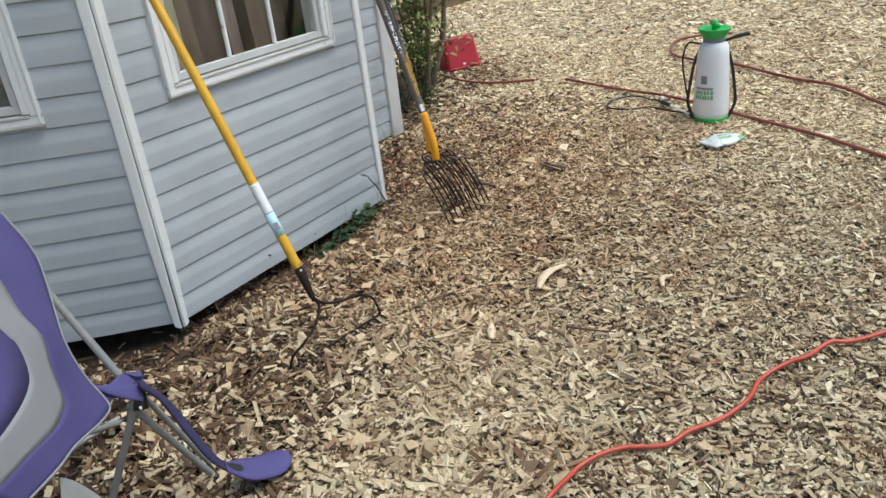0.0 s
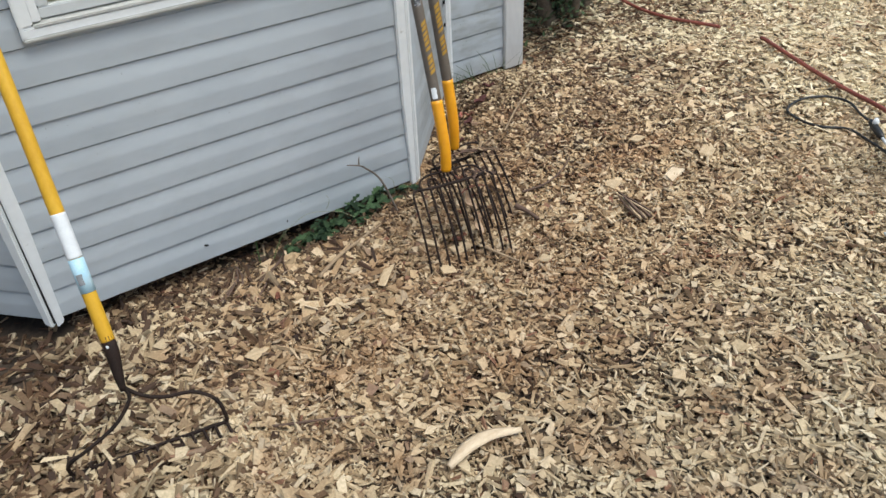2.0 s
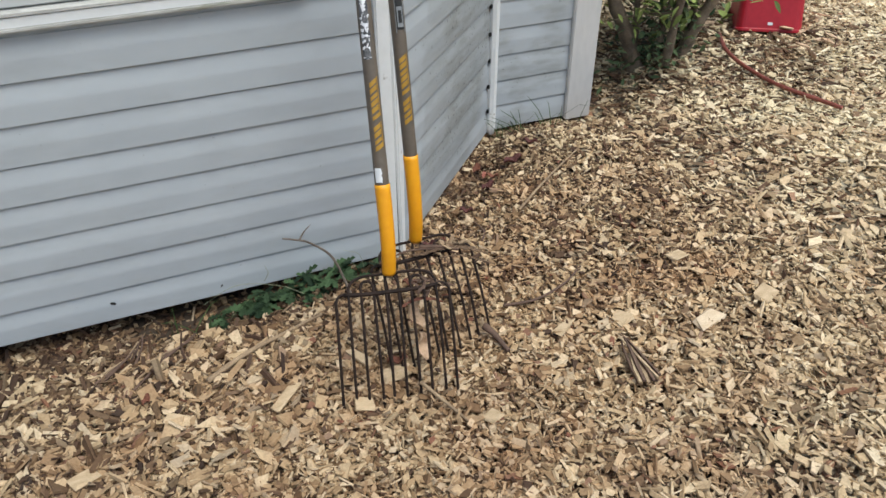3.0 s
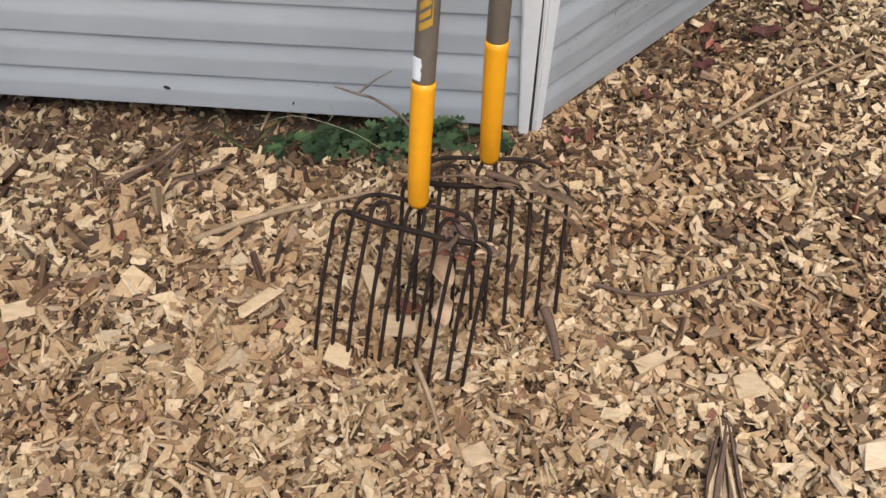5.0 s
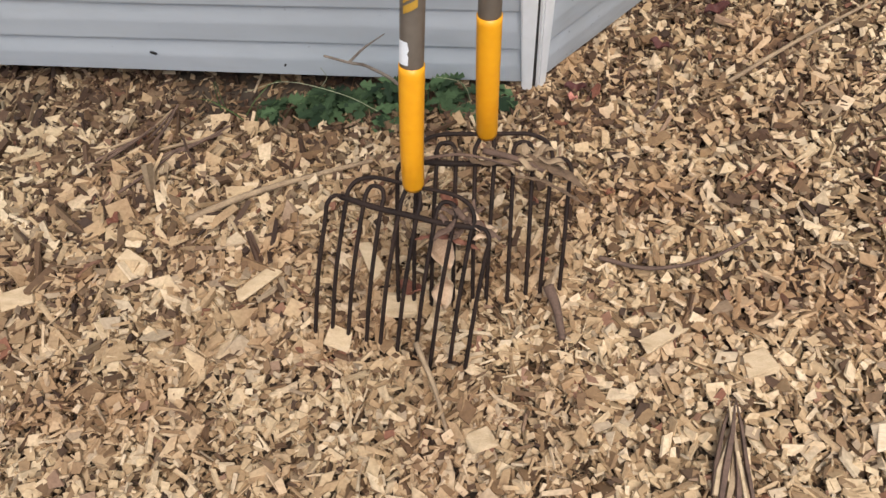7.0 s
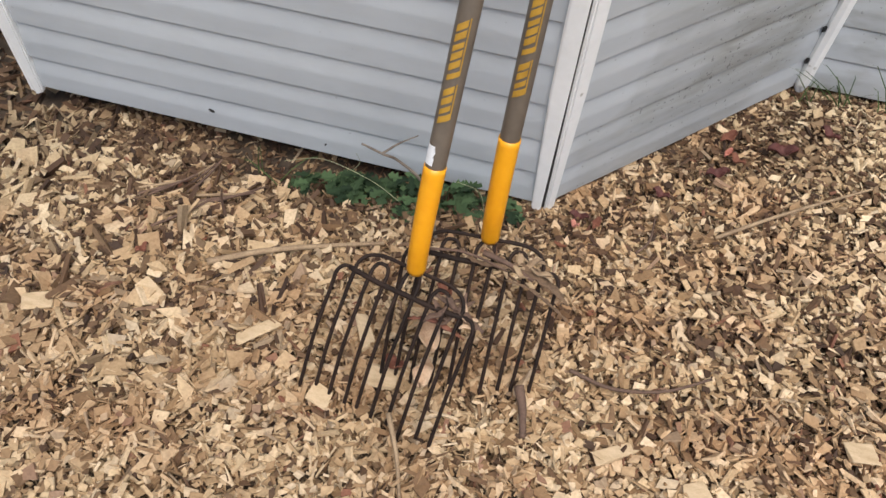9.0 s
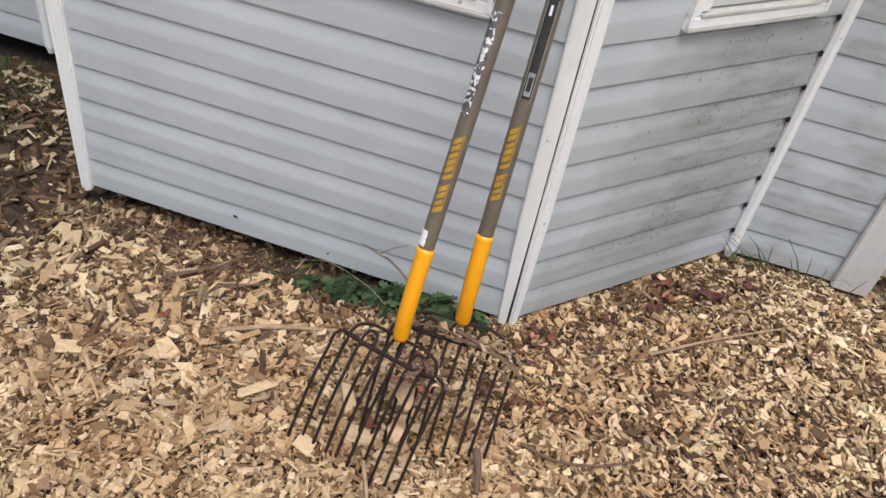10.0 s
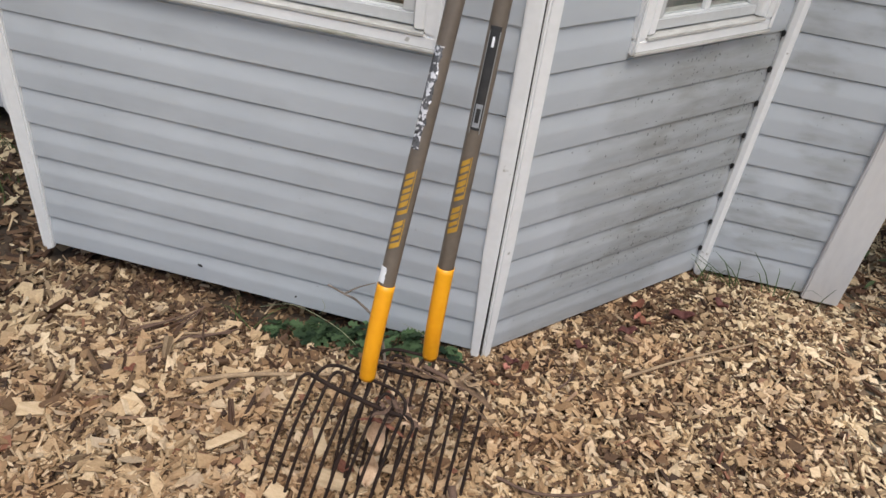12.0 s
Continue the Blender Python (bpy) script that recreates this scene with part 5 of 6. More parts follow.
def build_lance():
    a, b = on_ground(2.56, -1.02, 0.046), on_ground(2.345, -1.265, 0.046)
    ob = thing("spray_lance", a, "black and pale spray lance lying on wood chips", "spray wand")
    bm = bmesh.new()
    tube(bm, [a, a.lerp(b, 0.1), a.lerp(b, 0.30), a.lerp(b, 0.36)], [0.009, 0.013, 0.012, 0.007], 10)
    grip = part("grip", bm, M_BLACK, ob, "black grip", True)
    bm = bmesh.new()
    tube(bm, [a.lerp(b, 0.14), a.lerp(b, 0.20) + Vector((0.02, 0.02, 0.012)), a.lerp(b, 0.30) + Vector((0.022, 0.022, 0.008))], 0.005, 8)
    part("trigger", bm, M_BLACK, grip, smooth=True)
    bm = bmesh.new()
    tube(bm, [a.lerp(b, 0.34), a.lerp(b, 0.94)], 0.0048, 8)
    part("tube", bm, M_PAPER, ob, "pale grey tube", True)
    bm = bmesh.new()
    tube(bm, [a.lerp(b, 0.93), b, b + Vector((-0.01, 0.004, -0.006))], [0.0065, 0.0065, 0.005], 8)
    part("nozzle", bm, M_BLACK, ob, smooth=True)
    bm = bmesh.new()
    c = a.lerp(b, 0.16) + Vector((0.012, 0.012, 0.012))
    tube(bm, [c - Vector((0, 0, 0.006)), c, c + Vector((0, 0, 0.010)), c + Vector((0, 0, 0.018))], [0.008, 0.011, 0.010, 0.005], 10)
    part("knob", bm, M_TANK, grip, "white plastic knob", True)


def build_bag():
    p = on_ground(2.090, -1.480, 0.034)
    ob = thing("seed_bag", p, "small white and green plastic bag lying on chips", "bag")
    u, v = Vector((-0.88, 0.47, -0.03)).normalized(), Vector((0.47, 0.88, 0.03)).normalized()

    def f(a, b, up):
        x, y = a - 0.5, b - 0.5
        puff = max(0.0, (1 - (2 * x) ** 4) * (1 - (2 * y) ** 2))
        return p + u * x * 0.190 + v * y * 0.125 * (1 + 0.06 * math.sin(5 * a)) + Vector((0, 0, up * 0.018 * puff + 0.004 * math.sin(9 * a + 4 * b)))
    bm = bmesh.new()
    sheet(bm, lambda a, b: f(a, b, 1), 20, 14, 0.002)
    sheet(bm, lambda a, b: f(a, b, -0.3) - Vector((0, 0, 0.003)), 12, 8, 0.001)
    bag = part("pouch", bm, M_BAG, ob, "glossy white pouch", True)
    for a0, a1, b0, b1, mat in ((0.0, 0.16, 0.5, 1.0, M_GREEN_PRINT), (0.3, 0.7, 0.30, 0.42, M_GREEN_PRINT), (0.35, 0.62, 0.5, 0.57, M_GREY_PRINT), (0.0, 0.22, 0.0, 0.18, M_GREEN_PRINT)):
        bm = bmesh.new()
        sheet(bm, lambda a, b: f(a0 + (a1 - a0) * a, b0 + (b1 - b0) * b, 1) + Vector((0, 0, 0.0022)), 8, 4, 0.0008)
        part("print_patch", bm, mat, bag)


def ground_line(points, up, per=8):
    out = []
    for q in smooth_path([(x, y, 0) for x, y in points], per):
        out.append(on_ground(q.x, q.y, up))
    return out


def build_hoses():
    def hose(label, pts, r, mat, up, nm="garden_hose", cat="hose"):
        ob = thing(nm, on_ground(*pts[0]), label, cat)
        bm = bmesh.new()
        line = ground_line(pts, up)
        for i, q in enumerate(line):
            q.z += 0.003 * math.sin(i * 0.37)
        tube(bm, line, r, 10)
        part("tube", bm, mat, ob, smooth=True)
    hose("brick-red rubber hose trailing from the shrub over chips", [(3.06, 0.72), (2.97, 0.53), (2.945, 0.21), (2.985, -0.05)], 0.0080, M_HOSE, 0.030)
    hose("brick-red rubber hose half sunk in wood chips", [(2.97, -0.28), (2.93, -0.37), (2.77, -0.77), (2.67, -1.05), (2.48, -1.42), (2.24, -1.84), (1.98, -2.20), (1.7, -2.6)], 0.0084, M_HOSE, 0.034)
    hose("brick-red rubber hose looped behind the sprayer", [(4.15, -1.02), (4.12, -0.84), (3.98, -0.70), (3.76, -0.71), (3.56, -0.80), (3.42, -0.97), (3.36, -1.12), (3.32, -1.26), (3.08, -1.61), (2.93, -1.87), (2.69, -2.11), (2.4, -2.42)], 0.0084, M_HOSE, 0.034)
    hose("thin orange-red extension cord snaking over wood chips", [(-0.32, -1.69), (-0.22, -1.705), (-0.141, -1.723), (-0.053, -1.791), (0.002, -1.883), (0.071, -1.924), (0.159, -1.987), (0.245, -2.026), (0.343, -2.034), (0.428, -2.079), (0.502, -2.128), (0.58, -2.17), (0.621, -2.228), (0.75, -2.36), (0.95, -2.6)], 0.0066, M_CORD, 0.036, "extension_cord", "cable")


def build_bin():
    p = on_ground(3.36, 0.78, 0.012)
    ob = thing("red_bin", p, "red plastic bin upside down and tipped beside a shrub", "bin")
    back = Vector((0.49, 0.87, 0))
    pivot = p - back * 0.13
    m = Matrix.Translation(pivot) @ Matrix.Rotation(radians(-17), 4, Vector((0.87, -0.49, 0))) @ Matrix.Translation(p - pivot) @ pose(0, 0, 0, 0, 0, -33)
    bm = bmesh.new()
    rings = []
    prof = [(0.140, 0.0, 0.035), (0.143, 0.003, 0.035), (0.143, 0.012, 0.035), (0.139, 0.016, 0.035), (0.130, 0.225, 0.032), (0.126, 0.238, 0.030), (0.118, 0.244, 0.026), (0.112, 0.244, 0.022)]
    for h, z, r in prof:
        ring = []
        for cx, cy, a0 in ((1, 1, 0), (-1, 1, 90), (-1, -1, 180), (1, -1, 270)):
            for k in range(6):
                a = radians(a0 + 90 * k / 5)
                ring.append(bm.verts.new(m @ Vector((cx * (h - r) + r * math.cos(a), cy * (h - r) + r * math.sin(a), z))))
        rings.append(ring)
    n = len(rings[0])
    for a, b in zip(rings, rings[1:]):
        for k in range(n):
            bm.faces.new((a[k], a[(k + 1) % n], b[(k + 1) % n], b[k]))
    bm.faces.new(rings[0][::-1]), bm.faces.new(rings[-1])
    body = part("body", bm, M_RED, ob, "red plastic body")
    bm = bmesh.new()
    box(bm, (-0.010, -0.0012, -0.006), (0.010, 0.0012, 0.006), m @ Matrix.Translation((0.0, -0.1388, 0.035)), 0.0005)
    part("sticker", bm, M_PAPER, body, "small white sticker")


def leaf_mesh(bm, at, along, normal, length, width, lobes=0):
    side = along.cross(normal).normalized()
    nrm = side.cross(along).normalized()
    prof = [(0.0, 0.06), (0.2, 0.75), (0.45, 1.0), (0.75, 0.62), (1.0, 0.0)]
    if lobes:
        prof = [(0.0, 0.08), (0.16, 0.7), (0.28, 0.32), (0.46, 1.0), (0.58, 0.38), (0.76, 0.72), (1.0, 0.0)]
    mid = [bm.verts.new(at + along * length * t - nrm * 0.12 * length * t * t) for t, _ in prof]
    for sgn in (1, -1):
        edge = [bm.verts.new(at + along * length * (t + (0.06 if lobes else 0)) + side * sgn * width * w * 0.5 + nrm * (0.10 * width * w - 0.12 * length * t * t)) for t, w in prof[:-1]]
        edge.append(mid[-1])
        for k in range(len(prof) - 1):
            q = [mid[k], edge[k], edge[k + 1], mid[k + 1]]
            q = [v for i, v in enumerate(q) if v not in q[:i]]
            if len(q) > 2:
                bm.faces.new(q if sgn > 0 else q[::-1])


def build_shrub():
    rng = random.Random(21)
    base = on_ground(2.84, 0.68)
    ob = thing("shrub", base, "many-stemmed green shrub beside the house corner", "shrub")
    tips = []
    left = Vector((-0.87, 0.49, 0))
    for x, y, lean, r0 in ((2.67, 0.745, left * 0.16, 0.040), (2.833, 0.680, -left * 0.14, 0.032)):
        foot = on_ground(x, y, -0.02)
        bm = bmesh.new()
        line = smooth_path([foot, foot + lean * 0.35 + Vector((0, 0, 0.16)), foot + lean + Vector((0, 0, 0.40)), foot + lean * 1.5 + Vector((0, 0, 0.95))], 7)
        tube(bm, line, [r0 * (1 - 0.6 * i / (len(line) - 1)) * (1 + 0.10 * math.sin(i * 1.9)) for i in range(len(line))], 10)
        part("trunk", bm, M_TRUNK, ob, "thick leaning stem", True)
    for k in range(9):
        a = rng.uniform(0, 6.28)
        foot = on_ground(base.x + rng.uniform(-0.17, 0.13), base.y + rng.uniform(-0.06, 0.18), -0.02)
        lean = Vector((0.30 * math.cos(a), 0.30 * math.sin(a), 0))
        h = rng.uniform(1.1, 1.6)
        pts = [foot, foot + Vector((0, 0, 0.25 * h)) + lean * 0.15, foot + Vector((0, 0, 0.6 * h)) + lean * 0.6 + Vector((rng.uniform(-.04, .04), rng.uniform(-.04, .04), 0)), foot + Vector((0, 0, h)) + lean * 1.3]
        line = smooth_path(pts, 7)
        r0 = rng.choice((0.016, 0.012, 0.010, 0.020))
        bm = bmesh.new()
        tube(bm, line, [r0 * (1 - 0.75 * i / (len(line) - 1)) * (1 + 0.12 * math.sin(i * 1.7 + k)) for i in range(len(line))], 9)
        part("stem", bm, M_TRUNK, ob, smooth=True)
        for i in range(5, len(line), 2):
            for _ in range(2):
                d = Vector((rng.uniform(-1, 1), rng.uniform(-1, 1), rng.uniform(-0.1, 0.7))).normalized()
                e = line[i] + d * rng.uniform(0.10, 0.30)
                bm = bmesh.new()
                tube(bm, [line[i], line[i].lerp(e, 0.5) + Vector((0, 0, 0.015)), e], [0.005, 0.004, 0.002], 5)
                part("twig", bm, M_TRUNK, ob)
                tips.append((line[i], e))
    bm = bmesh.new()
    for a, e in tips:
        for _ in range(13):
            t = rng.uniform(0.2, 1.15)
            at = a.lerp(e, t) + Vector((rng.gauss(0, 0.045), rng.gauss(0, 0.045), rng.gauss(0, 0.04)))
            d = Vector((rng.uniform(-1, 1), rng.uniform(-1, 1), rng.uniform(-0.7, 0.5))).normalized()
            leaf_mesh(bm, at, d, Vector((rng.uniform(-.5, .5), rng.uniform(-.5, .5), 1)).normalized(), rng.uniform(0.036, 0.066), rng.uniform(0.016, 0.028))
    tagged(part("foliage", bm, M_LEAF, ob), "small yellow-green leaves", kind="stuff")
    # low shoots round the foot, their shade put into a darker leaf colour
    bm = bmesh.new()
    for _ in range(420):
        at = on_ground(2.76 + rng.gauss(0.0, 0.10), 0.735 + rng.gauss(0.0, 0.08), 0.01 + 0.26 * rng.random() ** 1.4)
        d = Vector((rng.uniform(-1, 1), rng.uniform(-1, 1), rng.uniform(-0.3, 0.8))).normalized()
        leaf_mesh(bm, at, d, Vector((rng.uniform(-.5, .5), rng.uniform(-.5, .5), 1)).normalized(), rng.uniform(0.03, 0.05), rng.uniform(0.014, 0.022))
    tagged(part("low_foliage", bm, M_LEAF_DARK, ob), "darker green shoots round the foot", kind="stuff")


def build_weeds():
    rng = random.Random(5)
    for cx, cy, n, spread in ((0.79, -0.030, 7, 0.05), (0.87, -0.040, 11, 0.055), (0.95, -0.045, 13, 0.05), (1.03, -0.045, 12, 0.05), (1.12, -0.035, 10, 0.05), (1.20, -0.03, 8, 0.04)):
        c = on_ground(cx, cy)
        ob = thing("weed", c, "low green weed with lobed leaves under the siding", "weed", "weeds under the wall")
        for k in range(n):
            d = Vector((rng.gauss(0, 1), rng.gauss(-0.25, 0.45), rng.uniform(0.4, 1.1))).normalized()
            foot = on_ground(cx + rng.gauss(0, spread * 0.5), min(cy + rng.gauss(0, 0.02), -0.02), -0.004)
            e = foot + d * rng.uniform(0.03, 0.085)
            e.y = min(e.y, -0.012)
            bm = bmesh.new()
            tube(bm, [foot, foot.lerp(e, 0.5) + Vector((0, 0, 0.012)), e], [0.0016, 0.0014, 0.001], 5)
            part("stalk", bm, M_WEED, ob)
            for _ in range(4):
                a = Vector((d.x + rng.uniform(-.9, .9), d.y + rng.uniform(-.9, .5), rng.uniform(-0.25, 0.35))).normalized()
                if e.y > -0.05:
                    a.y = -abs(a.y)
                leaf = bmesh.new()
                leaf_mesh(leaf, e, a, Vector((0.2 * rng.uniform(-1, 1), 0.3 * rng.uniform(-1, 1), 1)).normalized(), rng.uniform(0.030, 0.058), rng.uniform(0.022, 0.038), 1)
                part("leaf", leaf, M_WEED, ob)
    # thin blades of grass by the house corner and the bay
    for cx, cy, n, tall, lab in ((2.06, 0.585, 9, 0.20, "sparse grass tuft against the house wall"), (2.17, 0.575, 9, 0.24, "sparse grass tuft against the house wall"), (1.98, 0.57, 7, 0.12, "sparse grass tuft against the house wall"),
                                 (0.70, -0.06, 9, 0.14, "few grass blades under the siding"), (-0.42, 0.26, 60, 0.07, "dark grass tuft beside the bay"), (-0.58, 0.42, 80, 0.08, "dark grass tuft beside the bay"),
                                 (-0.76, 0.52, 80, 0.09, "dark grass tuft beside the bay")):
        c = on_ground(cx, cy)
        ob = thing("grass_tuft", c, lab, "grass", "grass tufts")
        for k in range(n):
            bm = bmesh.new()
            foot = on_ground(cx + rng.gauss(0, 0.05), cy + rng.gauss(-0.005, 0.02 if cx > 0 else 0.075), -0.005)
            d = Vector((rng.gauss(0, 0.5), rng.gauss(-0.15, 0.3), 1)).normalized()
            h = tall * rng.uniform(0.4, 1.0)
            w = (Vector((1, 0.2, 0)) if cx > 1.5 else Vector((d.y, -d.x, 0)).normalized()) * 0.0020
            q = [foot, foot + d * h * 0.5, foot + d * h * 0.85 + Vector((d.x, d.y, 0)) * h * 0.2, foot + d * h + Vector((d.x, d.y, -0.2)) * h * 0.5]
            a = [bm.verts.new(p + w * s) for p, s in zip(q[:3], (1, 0.9, 0.6))]
            b = [bm.verts.new(p - w * s) for p, s in zip(q[:3], (1, 0.9, 0.6))]
            t = bm.verts.new(q[3])
            for i in range(2):
                bm.faces.new((a[i], b[i], b[i + 1], a[i + 1]))
            bm.faces.new((a[2], b[2], t))
            part("blade", bm, M_DARK_GRASS, ob)


def stick(label, pts, r, mat, branches=()):
    ob = thing("stick", pts[0], label, "stick")
    bm = bmesh.new()
    line = smooth_path(pts, 6)
    tube(bm, line, [r * (1 - 0.45 * i / (len(line) - 1)) for i in range(len(line))], 7)
    main = part("stem", bm, mat, ob, smooth=True)
    for b in branches:
        bm = bmesh.new()
        line = smooth_path(b, 5)
        tube(bm, line, [r * 0.7 * (1 - 0.6 * i / (len(line) - 1)) for i in range(len(line))], 6)
        part("side_twig", bm, mat, ob, smooth=True)


def g(x, y, up=0.02):
    return on_ground(x, y, up + (0.010 if up > 0.015 else 0.0))


def splintered_wood():
    """A torn end of wood: pointed shards fanned from one root."""
    rng = random.Random(12)
    root = g(1.635, -0.870, 0.028)
    ob = thing("splintered_wood", root, "brown splintered piece of wood with pointed shards", "wood chip")
    for k in range(9):
        a = radians(76 + 3.4 * k + rng.uniform(-3, 3))
        d = Vector((math.cos(a), math.sin(a), rng.uniform(0.04, 0.20))).normalized()
        side = Vector((-d.y, d.x, 0)).normalized()
        n = rng.uniform(0.10, 0.17)
        w = rng.uniform(0.0032, 0.0065)
        base = root + side * (0.030 - 0.0075 * k) + Vector((0, 0, 0.005 * (k % 3)))
        bm = bmesh.new()
        rings = []
        for f, q in ((0, 0.8), (0.3, 1.0), (0.7, 0.75), (1.0, 0.12)):
            c = base + d * n * f + side * 0.006 * math.sin(3 * f + k)
            rings.append([bm.verts.new(c + side * w * q * u + Vector((0, 0, 0.0035 * q * v))) for u, v in ((-1, -1), (1, -1), (0.8, 1), (-0.6, 1))])
        for p, r in zip(rings, rings[1:]):
            for i in range(4):
                bm.faces.new((p[i], p[(i + 1) % 4], r[(i + 1) % 4], r[i]))
        bm.faces.new(rings[0][::-1]), bm.faces.new(rings[-1])
        part("shard", bm, (M_STICK_DARK, M_CHUNK, M_STICK_DARK, M_STICK)[k % 4], ob)


def leaf_mat(label, pts, half, mat, seed, wrinkle=0.005):
    """A torn, wrinkled strip of old leaf lying over the tines."""
    line = smooth_path(pts, 6)
    widths = np.interp(np.linspace(0, 1, len(line)), np.linspace(0, 1, len(half)), half)
    rng = random.Random(seed)
    rag = [rng.uniform(0.6, 1.25) for _ in range(len(line) * 2)]
    n = len(line) - 1

    def f(u, v):
        i = int(round(u * n))
        d = (line[min(i + 1, n)] - line[max(i - 1, 0)]).normalized()
        s = Vector((-d.y, d.x, 0)).normalized()
        x = 2 * v - 1
        return line[i] + s * widths[i] * x * rag[2 * i + (v > 0.5)] + Vector((0, 0, wrinkle * math.sin(2.3 * i + 4 * v) - 0.3 * widths[i] * x * x))
    bm = bmesh.new()
    sheet(bm, f, n, 8, 0.0012)
    tagged(link_bm("dry_leaf", bm, mat, True), label, "leaf")


def build_litter():
    stick("dry forked twig leaning against the siding", [g(1.12, -0.20, 0.03), (1.085, -0.17, 0.215), (1.03, -0.175, 0.283), (0.998, -0.19, 0.312), (0.956, -0.192, 0.330)], 0.0040, M_TWIG,
          [[(0.998, -0.19, 0.312), (1.02, -0.15, 0.308), (1.048, -0.101, 0.292)]])
    stick("long pale dry stick lying on wood chips", [g(0.70, -0.43, 0.03), g(0.80, -0.37, 0.035), g(0.90, -0.31, 0.03), g(1.02, -0.255, 0.03)], 0.0075, M_STICK)
    stick("short dark stick beside the fork tines", [g(1.365, -0.545, 0.05), g(1.38, -0.58, 0.04), g(1.392, -0.63, 0.025)], 0.010, M_STICK_DARK)
    stick("thin curved twig lying on wood chips", [g(1.45, -0.48, 0.03), g(1.53, -0.50, 0.03), g(1.62, -0.485, 0.032), g(1.70, -0.44, 0.03)], 0.0042, M_STICK_DARK)
    stick("grey stick poking from the chips before the fork", [g(1.155, -0.655, 0.05), g(1.19, -0.72, 0.03), g(1.22, -0.80, 0.024)], 0.0052, M_STICK)
    stick("thin dark twig lying on the mulch", [g(0.405, -1.435, 0.028), g(0.408, -1.51, 0.030), g(0.424, -1.590, 0.028)], 0.0042, M_STICK_DARK)
    stick("thin dark twig lying on the mulch", [g(0.34, -0.86, 0.024), g(0.44, -0.92, 0.03), g(0.52, -0.96, 0.024)], 0.004, M_STICK_DARK)
    stick("thin dark twig lying on the mulch", [g(1.545, -0.14, 0.028), g(1.57, -0.10, 0.034), g(1.582, 0.0, 0.028)], 0.0032, M_STICK_DARK)
    stick("pale thin stick lying on wood chips", [g(1.70, -0.075, 0.028), g(1.84, 0.02, 0.034), g(2.02, 0.135, 0.028)], 0.0048, M_STICK)
    stick("flat brown splinter lying on fork tines", [(1.25, -0.405, 0.366), (1.30, -0.412, 0.358), (1.345, -0.425, 0.346)], 0.0060, M_STICK_DARK)
    stick("thin brown shred lying on fork tines", [(1.14, -0.43, 0.366), (1.22, -0.42, 0.374), (1.30, -0.43, 0.362)], 0.0030, M_STICK_DARK)
    for pts in ([(1.005, -0.100, 0.062), (0.939, -0.100, 0.112), (0.828, -0.100, 0.147), (0.730, -0.100, 0.109)], [(0.901, -0.100, 0.140), (0.915, -0.100, 0.165), (0.908, -0.100, 0.192)], [g(1.20, -0.05, 0.0), (1.185, -0.075, 0.13), (1.13, -0.11, 0.19)]):
        stick("thin pale dry grass stem among the weeds", pts, 0.0009, M_DRY_STEM)
    stick("upright dead stem poking from the soil", [g(0.66, -0.27, 0.0), g(0.655, -0.268, 0.06), g(0.665, -0.27, 0.115)], 0.004, M_STICK_DARK)
    stick("thin pale stem under the siding", [g(0.13, -0.06, 0.0), g(0.125, -0.07, 0.06), g(0.115, -0.075, 0.10)], 0.003, M_STICK)
    for x, y, a, n in ((0.45, -0.22, 30, 3), (0.55, -0.30, 40, 2), (0.60, -0.20, 20, 3), (0.50, -0.16, 55, 3)):
        for k in range(n):
            d = Vector((math.cos(radians(a + 9 * k)), math.sin(radians(a + 9 * k)), 0))
            p = g(x + 0.018 * k, y - 0.01 * (k % 2), 0.026 + 0.004 * (k % 3))
            stick("dark splinter of bark lying on chips", [p - d * 0.085, p + Vector((0.012, 0, 0.006)), p + d * 0.075], 0.0042, M_STICK_DARK if k % 3 else M_STICK)
    splintered_wood()
    # curled strips of bark
    for pts, w, lab in (((g(0.606, -1.232, 0.034), g(0.665, -1.220, 0.044), g(0.73, -1.224, 0.044), g(0.800, -1.252, 0.032)), 0.0175, "long pale curved strip of bark"),
                        ((g(0.737, -1.636, 0.028), g(0.790, -1.618, 0.034), g(0.824, -1.642, 0.028)), 0.010, "small curled pale wood shaving"),
                        ((g(0.260, -1.233, 0.028), g(0.30, -1.210, 0.032), g(0.340, -1.188, 0.030)), 0.014, "pale wood shaving on the mulch")):
        line = smooth_path(pts, 8)
        bm = bmesh.new()
        nn = len(line) - 1

        def f(u, v):
            i = int(u * nn + 0.5)
            d = (line[min(i + 1, nn)] - line[max(i - 1, 0)]).normalized()
            s = Vector((-d.y, d.x, 0)).normalized()
            ww = w * (0.25 + 0.75 * math.sin(math.pi * (0.08 + 0.86 * u)))
            return line[i] + s * ww * (v - 0.5) * 2 + Vector((0, 0, -0.006 * (2 * v - 1) ** 2))
        sheet(bm, f, nn, 4, 0.003)
        tagged(link_bm("bark_strip", bm, M_BARK, True), lab, "bark")
    # dry leaves caught in the forks
    rng = random.Random(8)
